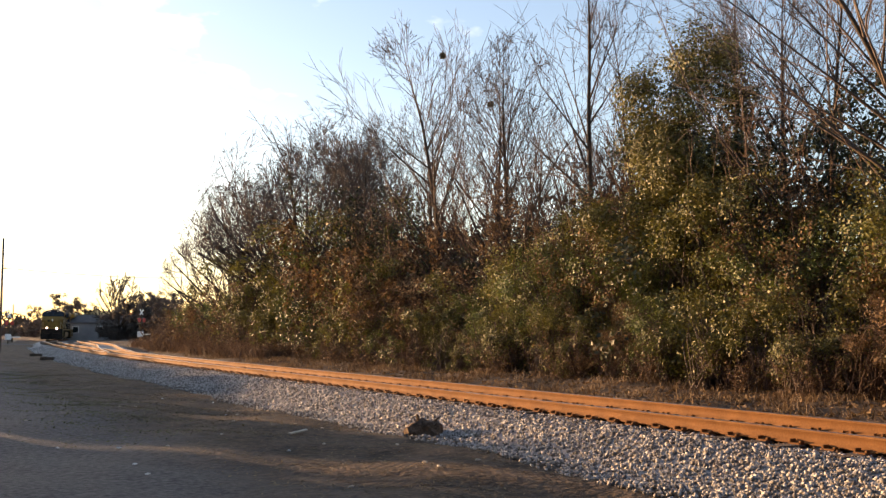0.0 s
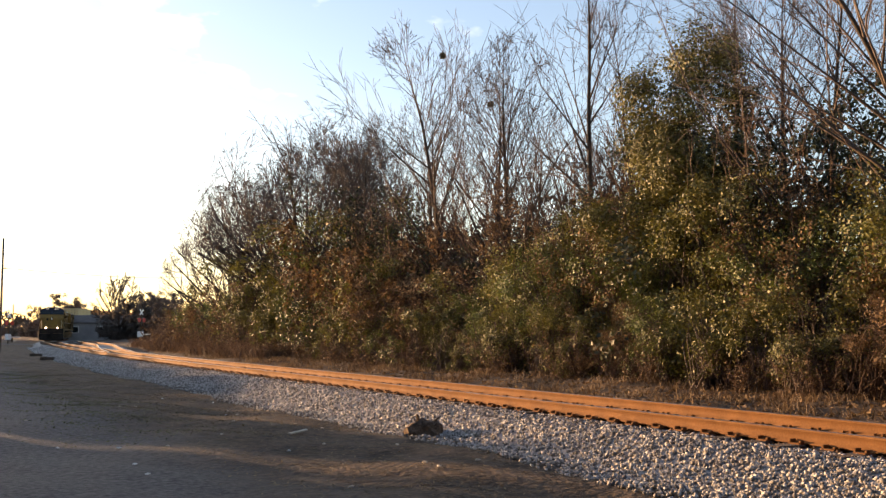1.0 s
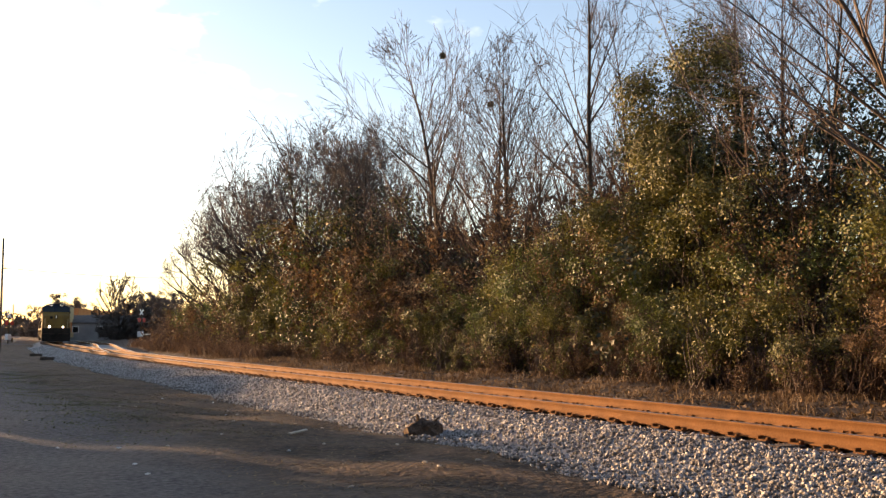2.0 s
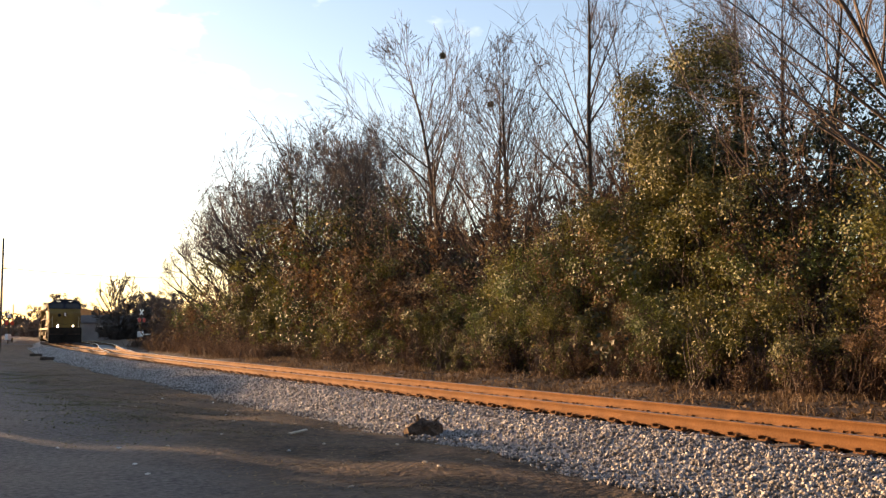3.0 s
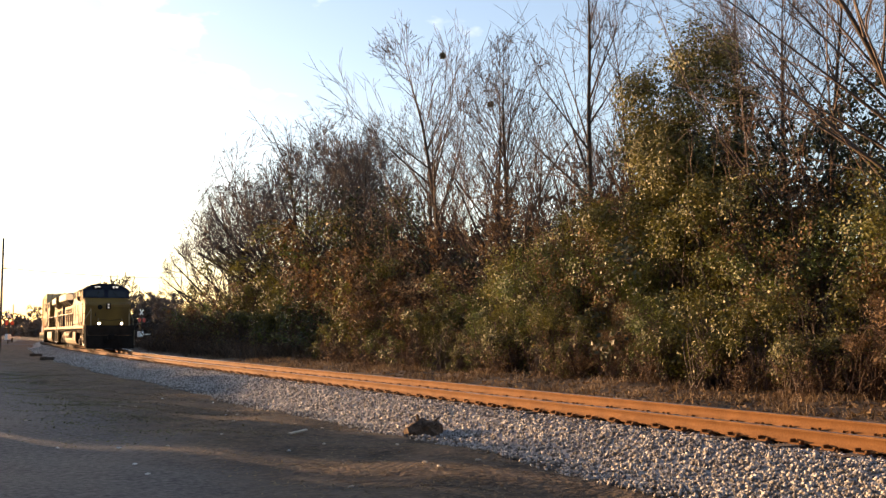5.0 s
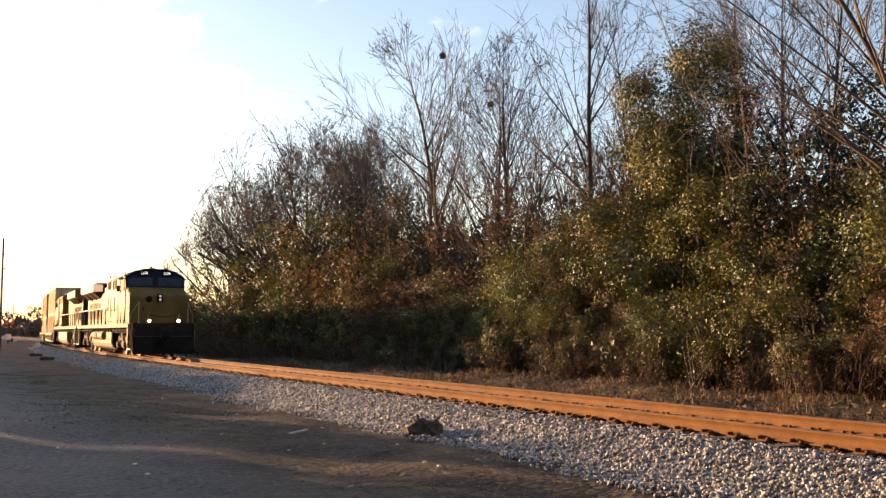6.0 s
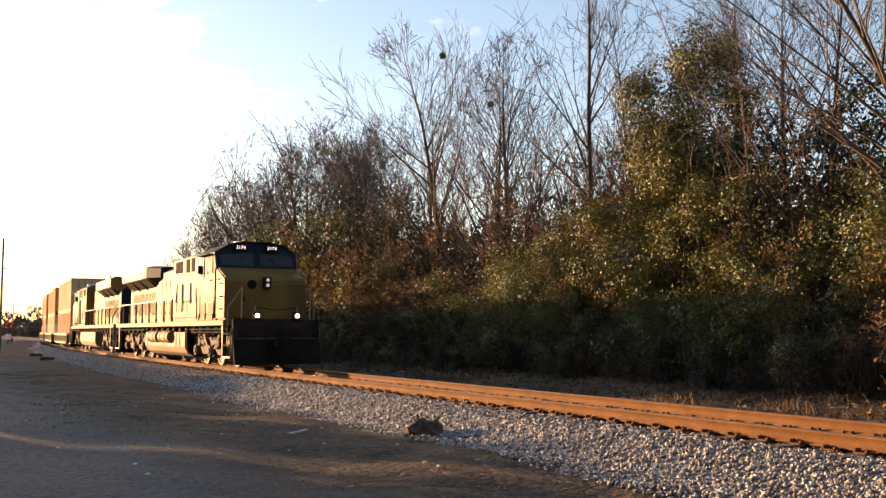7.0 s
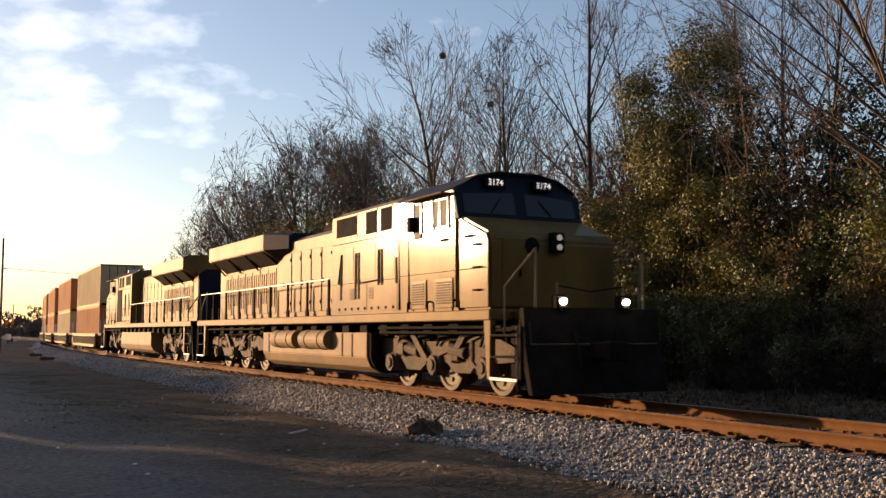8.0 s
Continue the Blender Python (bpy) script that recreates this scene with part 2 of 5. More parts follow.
def offsets(x, y):
    """s and q of many places, by the nearest point of the line."""
    ks = np.arange(0, len(TS), 3)
    s_out, q_out = np.zeros(len(x)), np.zeros(len(x))
    for i in range(0, len(x), 4000):
        dx, dy = x[i:i + 4000, None] - TX[ks], y[i:i + 4000, None] - TY[ks]
        j = ks[np.argmin(dx * dx + dy * dy, axis=1)]
        ddx, ddy = x[i:i + 4000] - TX[j], y[i:i + 4000] - TY[j]
        s_out[i:i + 4000] = TS[j] + np.cos(TA[j]) * ddx + np.sin(TA[j]) * ddy
        q_out[i:i + 4000] = np.sin(TA[j]) * ddx - np.cos(TA[j]) * ddy
    return s_out, q_out


def ground_z(s, q):
    """The height of the ground (arrays)."""
    base = np.interp(q, [-80, -14, -9, -5, -2.9, -1.6, 1.7, 3.0, 6, 10, 14, 30, 90],
                     [-0.2, -0.42, -0.50, -0.56, -0.58, -0.52, -0.5, -0.48, -0.42, -0.30, -0.15, 0.1, 0.2])
    wave = 0.05 * np.sin(s * 0.31 + q * 0.7) + 0.04 * np.sin(s * 0.83 - q * 1.3) + 0.025 * np.sin(s * 2.1 + q * 2.9)
    amount = np.clip((np.abs(q) - 2.2) / 1.5, 0, 1) * np.clip((120 - np.abs(q)) / 60, 0, 1)
    far = np.clip((s - 85) / 30, 0, 1) * np.clip((np.abs(q) - 1) / 2, 0, 1)
    return base + wave * amount + far * (0.25 - 0.0 * q)


# ---- mesh helpers ----
def link_mesh(name, verts, faces, mat, parent=None, smooth=False):
    me = bpy.data.meshes.new(name)
    verts = np.asarray(verts, dtype=np.float32)
    faces = np.asarray(faces, dtype=np.int32)
    n, k = faces.shape
    me.vertices.add(len(verts))
    me.vertices.foreach_set("co", verts.ravel())
    me.loops.add(n * k)
    me.loops.foreach_set("vertex_index", faces.ravel())
    me.polygons.add(n)
    me.polygons.foreach_set("loop_start", np.arange(0, n * k, k, dtype=np.int32))
    if smooth:
        me.polygons.foreach_set("use_smooth", np.ones(n, dtype=bool))
    me.update(calc_edges=True)
    me.materials.append(mat)
    ob = new(name, me)
    ob.parent = parent
    return ob


def part(name, bm, mat, parent, label="", smooth=False):
    """One bmesh as one mesh object under a thing or a part."""
    me = bpy.data.meshes.new(name)
    bmesh.ops.recalc_face_normals(bm, faces=bm.faces)
    bm.to_mesh(me)
    bm.free()
    if smooth:
        for p in me.polygons:
            p.use_smooth = True
    me.materials.append(mat)
    ob = new(name, me)
    ob.parent = parent
    if label:
        ob["label"] = label
    return ob


def box(bm, x0, x1, y0, y1, z0, z1, bevel=0.0):
    r = bmesh.ops.create_cube(bm, size=1.0)
    for v in r["verts"]:
        v.co = Vector((x0 if v.co.x < 0 else x1, y0 if v.co.y < 0 else y1, z0 if v.co.z < 0 else z1))
    if bevel:
        es = list({e for v in r["verts"] for e in v.link_edges})
        bmesh.ops.bevel(bm, geom=es, offset=bevel, segments=1, affect="EDGES")
    return bm


def boxes(*args, bevel=0.0):
    bm = bmesh.new()
    for a in args:
        box(bm, *a, bevel=bevel)
    return bm


def prism(profile, lo, hi, axis="y", bm=None, bevel=0.0):
    """A profile of (u, v) swept along an axis: y takes (x, z), x takes (y, z), z takes (x, y)."""
    bm = bm or bmesh.new()
    put = {"y": lambda u, v, w: (u, w, v), "x": lambda u, v, w: (w, u, v), "z": lambda u, v, w: (u, v, w)}[axis]
    a = [bm.verts.new(put(u, v, lo)) for u, v in profile]
    b = [bm.verts.new(put(u, v, hi)) for u, v in profile]
    n = len(profile)
    fs = [bm.faces.new(a), bm.faces.new(b[::-1])]
    for i in range(n):
        fs.append(bm.faces.new((a[i], b[i], b[(i + 1) % n], a[(i + 1) % n])))
    if bevel:
        bmesh.ops.recalc_face_normals(bm, faces=fs)
        bmesh.ops.bevel(bm, geom=list({e for f in fs for e in f.edges}), offset=bevel, segments=2, affect="EDGES")
    return bm


def rod(bm, p, q, r, sides=8, r2=None):
    """A round bar from p to q."""
    p, q = Vector(p), Vector(q)
    d = q - p
    m = Matrix.Translation((p + q) / 2) @ d.to_track_quat("Z", "Y").to_matrix().to_4x4()
    bmesh.ops.create_cone(bm, cap_ends=True, segments=sides, radius1=r, radius2=r if r2 is None else r2, depth=d.length, matrix=m)
    return bm


def rods(r, *pairs, sides=6):
    bm = bmesh.new()
    for p, q in pairs:
        rod(bm, p, q, r, sides)
    return bm


def turned(profile, axis_at, sides=24, bm=None):
    """A turned body about the y axis: (radius, y) pairs round (x, z)."""
    bm = bm or bmesh.new()
    rings = []
    for r, y in profile:
        rings.append([bm.verts.new((axis_at[0] + r * math.cos(2 * math.pi * i / sides), y, axis_at[1] + r * math.sin(2 * math.pi * i / sides)))
                      for i in range(sides)])
    for a, b in zip(rings, rings[1:]):
        for i in range(sides):
            bm.faces.new((a[i], a[(i + 1) % sides], b[(i + 1) % sides], b[i]))
    bm.faces.new(rings[0][::-1])
    bm.faces.new(rings[-1])
    return bm


def thing(name, label, category, group="", kind=""):
    return tagged(new(name), label, category, group, kind)


def tubes(name, p0, p1, r0, r1, mat, sides=4, parent=None):
    """Many thin tapered bars in one mesh."""
    p0, p1, r0, r1 = (np.asarray(a, dtype=float) for a in (p0, p1, r0, r1))
    d = p1 - p0
    d /= np.maximum(np.linalg.norm(d, axis=1, keepdims=True), 1e-9)
    ref = np.where(np.abs(d[:, 2:3]) > 0.9, np.array([[1.0, 0, 0]]), np.array([[0, 0, 1.0]]))
    u = np.cross(d, ref)
    u /= np.linalg.norm(u, axis=1, keepdims=True)
    w = np.cross(d, u)
    n = len(p0)
    verts = np.zeros((n, 2, sides, 3))
    for i in range(sides):
        c, s = math.cos(2 * math.pi * i / sides), math.sin(2 * math.pi * i / sides)
        e = u * c + w * s
        verts[:, 0, i] = p0 + e * r0[:, None]
        verts[:, 1, i] = p1 + e * r1[:, None]
    base = np.arange(n)[:, None] * 2 * sides
    fs = [np.concatenate([base + i, base + (i + 1) % sides, base + sides + (i + 1) % sides, base + sides + i], axis=1) for i in range(sides)]
    return link_mesh(name, verts.reshape(-1, 3), np.concatenate(fs), mat, parent, smooth=True)


def leaves(name, centres, size, mat, rng, parent=None, up=0.25, long=1.7, outward=None):
    """Many small bent leaves, two faces each, round the given centres; outward: the way they mostly face."""
    n = len(centres)
    nrm = rng.normal(size=(n, 3))
    if outward is not None:
        nrm = nrm * 0.5 + outward
    nrm[:, 2] += up
    nrm /= np.linalg.norm(nrm, axis=1, keepdims=True)
    t = np.cross(nrm, rng.normal(size=(n, 3)))
    t /= np.linalg.norm(t, axis=1, keepdims=True)
    b = np.cross(nrm, t)
    s = size * rng.uniform(0.6, 1.35, size=(n, 1))
    v = np.zeros((n, 4, 3))
    v[:, 0] = centres - t * s * long * 0.5
    v[:, 1] = centres + b * s * 0.5 + nrm * s * 0.12
    v[:, 2] = centres + t * s * long * 0.5
    v[:, 3] = centres - b * s * 0.5 + nrm * s * 0.12
    i = np.arange(n)[:, None] * 4
    f = np.concatenate([np.concatenate([i, i + 1, i + 2], 1), np.concatenate([i, i + 2, i + 3], 1)])
    return link_mesh(name, v.reshape(-1, 3), f, mat, parent)


# ---- ground: one sheet out to the horizon ----
def lines(lo, hi, step, reach):
    dense = list(np.arange(lo, hi + step / 2, step))
    out, d, left, right = [], step, lo, hi
    while right < reach:
        d *= 1.22
        left, right = left - d, right + d
        dense = [left] + dense + [right]
    return np.array(dense)


gx, gy = lines(-34, 13, 0.4, 3200), lines(4, 78, 0.4, 3200)
GX, GY = np.meshgrid(gx, gy)
g_s, g_q = offsets(GX.ravel(), GY.ravel())
g_z = ground_z(g_s, g_q)
gi = np.arange(len(gx) * len(gy)).reshape(len(gy), len(gx))
quads = np.stack([gi[:-1, :-1], gi[:-1, 1:], gi[1:, 1:], gi[1:, :-1]], -1).reshape(-1, 4)
ground = link_mesh("ground", np.stack([GX.ravel(), GY.ravel(), g_z], -1), quads, M["earth"], smooth=True)
tagged(ground, "bare brown earth with thin dry winter grass", "ground", kind="structure")


def ground_at(s, q):
    return float(ground_z(np.array([float(s)]), np.array([float(q)]))[0])


def swept(name, profile, s0, s1, step, mat, parent=None, q_of=None, closed=False, smooth=False):
    """A cross-section of (q, z) drawn along the track; q_of shifts it sideways by s."""
    ss = np.arange(s0, s1 + step / 2, step)
    n = len(profile)
    verts = [spot(s, q + (q_of(s) if q_of else 0), z) for s in ss for q, z in profile]
    idx = np.arange(len(ss) * n).reshape(len(ss), n)
    fs = []
    for i in range(n if closed else n - 1):
        j = (i + 1) % n
        fs.append(np.stack([idx[:-1, i], idx[:-1, j], idx[1:, j], idx[1:, i]], -1))
    return link_mesh(name, verts, np.concatenate(fs), mat, parent, smooth)


# the road that crosses the line far off
bm = bmesh.new()
cs = 128
vs = [bm.verts.new(spot(cs + ds, q, 0.02 if abs(q) < 3 else ground_at(cs + ds, q) + 0.03)) for q in (-60, -30, -10, -3, 3, 10, 30, 60) for ds in (-3.2, 3.2)]
for i in range(7):
    bm.faces.new((vs[2 * i], vs[2 * i + 1], vs[2 * i + 3], vs[2 * i + 2]))
crossing = part("road", bm, M["asphalt"], None)
tagged(crossing, "dark asphalt road crossing the rails", "road", kind="structure")

# ---- the track ----
track = thing("railway_track", "rusty steel rails on dark wooden ties and grey ballast", "railway track", kind="structure")
bed_profile = [(-2.95, -0.62), (-2.55, -0.50), (-1.75, -0.26), (-1.35, -0.225), (1.35, -0.225), (1.75, -0.27), (2.5, -0.46), (2.95, -0.6)]
bed = swept("ballast_bed", bed_profile, -30, 260, 1.0, M["ballast"], track)
tagged(bed, "bed of pale crushed stone", kind="structure")
rail_section = [(-0.075, -0.18), (-0.075, -0.165), (-0.012, -0.145), (-0.010, -0.048), (-0.036, -0.034), (-0.036, -0.004)]
head_section = [(-0.034, -0.004), (-0.022, 0.0), (0.022, 0.0), (0.034, -0.004)]
full_section = rail_section + [(-q, z) for q, z in rail_section[::-1]]


def siding_q(s):
    """A second line that leaves the first one."""
    t = min(max((s - 50) / 62, 0.0), 1.0)
    return 4.1 * t * t * (3 - 2 * t)


for q0 in (-0.755, 0.755):
    r = swept("rail", [(q + q0, z) for q, z in full_section], -30, 260, 1.0, M["rail"], track, closed=True)
    r["label"] = "rusty steel rail"
    swept("rail_head", [(q + q0, z) for q, z in head_section], -30, 260, 1.0, M["rail_head"], r)
    r2 = swept("rail", [(q + q0, z) for q, z in full_section], 62, 150, 1.0, M["rail"], track, q_of=siding_q, closed=True)
    swept("rail_head", [(q + q0, z) for q, z in head_section], 62, 150, 1.0, M["rail_head"], r2, q_of=siding_q)
side_bed = swept("ballast_bed", [(-1.2, -0.245), (1.3, -0.24), (2.6, -0.6)], 78, 150, 1.0, M["ballast"], track, q_of=siding_q)

tie_bm = boxes((-0.115, 0.115, -1.3, 1.3, -0.36, -0.195), bevel=0.012)
tie = part("tie", tie_bm, M["tie"], track)
plate_bm = boxes((-0.09, 0.09, -0.93, -0.60, -0.197, -0.178), (-0.09, 0.09, 0.60, 0.93, -0.197, -0.178),
                 (-0.11, -0.075, -0.90, -0.80, -0.18, -0.14), (0.05, 0.085, -0.9, -0.84, -0.18, -0.15),
                 (-0.10, -0.07, 0.64, 0.70, -0.18, -0.15), (0.05, 0.08, 0.62, 0.68, -0.18, -0.14), bevel=0.004)
plate = part("tie_plate", plate_bm, M["rail"], tie)
rng = np.random.default_rng(5)
first = True
s = -2.0
ties = 0
while s < 148:
    m = Matrix.Translation(spot(s, rng.normal(0, 0.03), rng.normal(0, 0.006))) @ pose(0, 0, 0, 0, 0, heading(s) + rng.normal(0, 1.2))
    if first:
        tie.matrix_basis = m
        first = False
    else:
        o = new("tie", tie.data)
        o.parent, o.matrix_basis = track, m
        if s < 60:
            p = new("tie_plate", plate.data)
            p.parent = o
    s += 0.52 if s < 60 else 0.9
    ties += 1

# loose ballast stones, thick on the near shoulder
def stones(name, spots, size, mat, rng, parent=None):
    n = len(spots)
    base = np.array([(1, 0, 0), (-1, 0, 0), (0, 1, 0), (0, -1, 0), (0, 0, 1), (0, 0, -1.0)])
    tri = np.array([(0, 2, 4), (2, 1, 4), (1, 3, 4), (3, 0, 4), (2, 0, 5), (1, 2, 5), (3, 1, 5), (0, 3, 5)])
    v = base[None] * rng.uniform(0.55, 1.25, size=(n, 6, 1)) + rng.normal(0, 0.16, size=(n, 6, 3))
    ax = rng.normal(size=(n, 3, 3))
    qm, _ = np.linalg.qr(ax)
    v = np.einsum("nij,nkj->nki", qm, v) * (size * rng.uniform(0.6, 1.5, size=(n, 1, 1)))
    v += np.asarray(spots)[:, None, :]
    f = (tri[None] + np.arange(n)[:, None, None] * 6).reshape(-1, 3)
    return link_mesh(name, v.reshape(-1, 3), f, mat, parent)


def bed_z(q):
    return np.interp(q, [p[0] for p in bed_profile], [p[1] for p in bed_profile])


def scatter(s_, q_, z_):
    a = np.interp(s_, TS, TA)
    return np.stack([np.interp(s_, TS, TX) + np.sin(a) * q_, np.interp(s_, TS, TY) - np.cos(a) * q_, z_], -1)


rng = np.random.default_rng(11)
n = 40000
s_ = 3 + 62 * rng.random(n) ** 1.7
q_ = rng.uniform(-3.35, -1.0, n)
keep = rng.random(n) < np.clip((q_ + 3.5) / 0.5, 0, 1)
s_, q_ = s_[keep], q_[keep]
z_ = np.maximum(bed_z(q_), ground_z(s_, q_)) + rng.uniform(0.0, 0.02, len(s_))
st = stones("ballast_stones", scatter(s_, q_, z_), 0.0265, M["stone"], rng)
tagged(st, "loose pale grey crushed stones along the track", "gravel", kind="stuff")
n = 9000
s_, q_ = rng.uniform(56, 108, n), rng.uniform(-3.1, -1.1, n)
z_ = np.maximum(bed_z(q_), ground_z(s_, q_)) + rng.uniform(0.0, 0.02, n)
st = stones("ballast_stones", scatter(s_, q_, z_), 0.05, M["stone"], rng)
tagged(st, "pale grey crushed stones along the far track", "gravel", kind="stuff")
s_ = 3 + 50 * rng.random(9000) ** 1.5
q_ = rng.uniform(-1.0, 2.6, 9000)
st = stones("ballast_stones", scatter(s_, q_, bed_z(q_) + rng.uniform(0, 0.02, 9000)), 0.03, M["stone_rust"], rng)
tagged(st, "loose rust-stained crushed stones between the rails", "gravel", kind="stuff")


# ---- vegetation ----
def off_axis(rng, d, angle):
    """A way that leaves d by an angle, to a random side."""
    side = rng.normal(size=3)
    side -= d * side.dot(d)
    side /= np.linalg.norm(side)
    v = d * math.cos(angle) + side * math.sin(angle)
    return v / np.linalg.norm(v)


def grow(rng, height, spread, trunk_r, leader=False, lean=(0.0, 0.0), levels=5, upright=0.3, clear=0.25, fine=0.009, round_crown=0.0, limbs=6, bend=0.0, dense=1):
    """A bare winter tree: limbs that split again and again into fine twigs. leader: one stem runs to the top; round_crown: the half width of a dome that trims it."""
    p0, p1, r0, r1, stack = [], [], [], [], []

    def run(p, d, r, length, lv, n, wiggle, end=0.45):
        for i in range(n):
            d = d + rng.normal(0, wiggle, 3)
            d[2] += 0.05 * upright
            d = d / np.linalg.norm(d)
            e = p + d * length / n
            ra, rb = r * (1 - (1 - end) * i / n), r * (1 - (1 - end) * (i + 1) / n)
            p0.append(p), p1.append(e), r0.append(ra), r1.append(rb)
            yield i, e, d, rb
            p = e

    d = np.array([lean[0], lean[1], 1.0])
    d /= np.linalg.norm(d)
    base = np.array([0.0, 0, -0.3])
    if leader:
        n = 18
        for i, e, d2, rb in run(base, d, trunk_r, height * 0.97, 0, n, 0.028, 0.08):
            f = (i + 1) / n
            if f > clear:
                for _ in range(1 if f < 0.45 else 2):
                    stack.append((e, off_axis(rng, d2, rng.uniform(0.45, 0.8)), max(rb * 0.55, 0.016), height * (1.08 - f) * 0.5 * spread * rng.uniform(0.6, 1.2), 1))
    else:
        for i, e, d2, rb in run(base, d, trunk_r, height * clear, 0, 4, 0.04, 0.8):
            last = (e, d2, rb)
        for _ in range(limbs):
            stack.append((last[0], off_axis(rng, last[1], rng.uniform(0.2, 0.75) * spread), last[2] * 0.6, height * rng.uniform(0.36, 0.5), 0))
    while stack:
        p, d, r, length, lv = stack.pop()
        if length < 0.12:
            continue
        n = (5, 5, 3, 2, 1, 1)[lv]
        for i, e, d2, rb in run(p, d, r, length, lv, n, 0.036 + 0.016 * lv):
            for _ in range(dense if lv > 1 else 1):
                if lv >= levels or (i == 0 and lv < 2) or rng.random() > 0.84:
                    continue
                stack.append((e, off_axis(rng, d2, rng.uniform(0.35, 0.72)), max(rb * 0.55, 0.007), length * rng.uniform(0.42, 0.68), lv + 1))
        if lv < levels:
            stack.append((e, off_axis(rng, d2, rng.uniform(0.1, 0.35)), max(rb * 0.8, 0.007), length * rng.uniform(0.4, 0.6), lv + 1))
    p0, p1, r0, r1 = map(np.array, (p0, p1, r0, r1))
    k = height / np.percentile(p1[:, 2], 99.8)
    if round_crown:
        k *= 1.32
    p0, p1 = p0 * k, p1 * k
    if round_crown:
        f = np.sqrt((p1[:, 0] ** 2 + p1[:, 1] ** 2) / round_crown ** 2 + (np.maximum(p1[:, 2] - 0.5 * height, 0) / (0.5 * height)) ** 2)
        keep = f < 1 + 0.05 * np.sin(p1[:, 0] * 3.1) * np.cos(p1[:, 1] * 2.7) + rng.normal(0, 0.02, len(f))
        p0, p1, r0, r1 = p0[keep], p1[keep], r0[keep], r1[keep]
    for q in (p0, p1):
        q[:, 0] -= bend * np.maximum(q[:, 2], 0) ** 2
    return p0, p1, np.maximum(r0, fine), np.maximum(r1, fine * 0.65)


def bare_tree(rng, height, spread, trunk_r, wood="twig", label="", **kw):
    """The thing tree with its trunk (thick wood) and crown (fine twigs)."""
    p0, p1, r0, r1 = grow(rng, height, spread, trunk_r, **kw)
    t = thing("tree", label or "tall leafless winter tree with grey-brown bark", "tree", "bare trees behind the track")
    thick = r0 > 0.04
    tubes("trunk", p0[thick], p1[thick], r0[thick], r1[thick], M["bark"], 7, t)
    tubes("crown", p0[~thick], p1[~thick], r0[~thick], r1[~thick], M[wood], 3, t)
    return t


def leafy_bush(rng, height, width, mat, count, leaf=0.085, twigs=True, ragged=0.3, name="bush", label="", twig="twig", category="bush", group="thicket along the track"):
    """Many leaf clumps on thin stems; an uneven outline with hollows."""
    b = thing(name, label, category, group)
    n_cl = max(40, count // 45)
    lobes = [(rng.normal(0, 0.27, 2) * width, rng.uniform(0.08, 0.9) * height, rng.uniform(0.11, 0.25) * width) for _ in range(max(9, int(3.2 * height)))]
    cl, out = [], []
    while len(cl) < n_cl:
        (lx, ly), lz, lr = lobes[rng.integers(len(lobes))]
        d = rng.normal(size=3)
        d[2] += 0.35
        d /= np.linalg.norm(d)
        c = np.array([lx, ly, lz]) + d * lr * rng.uniform(0.7, 1.1) * (1 + rng.normal(0, ragged * 0.4)) * np.array([1, 1, 1.2])
        if 0.02 * height < c[2] < height * 1.02:
            cl.append(c), out.append(d)
    cl, out = np.array(cl), np.array(out)
    pick = rng.integers(len(cl), size=count)
    cen = cl[pick] + rng.normal(0, 0.11 + 0.008 * height, size=(count, 3))
    cen[:, 2] = np.abs(cen[:, 2])
    leaves("crown", cen, leaf, M[mat], rng, b, outward=out[pick])
    if twigs:
        k = cl[:: max(1, len(cl) // 60)]
        root = np.stack([rng.normal(0, 0.12 * width, len(k)), rng.normal(0, 0.12 * width, len(k)), np.full(len(k), -0.1)], -1)
        mid = root * 0.5 + k * 0.5 + rng.normal(0, 0.12, k.shape) + np.array([0, 0, 0.1 * height])
        tubes("brushwood", np.concatenate([root, mid]), np.concatenate([mid, k]), np.concatenate([np.full(len(k), 0.03), np.full(len(k), 0.018)]),
              np.concatenate([np.full(len(k), 0.018), np.full(len(k), 0.006)]), M[twig], 4, b)
    return b


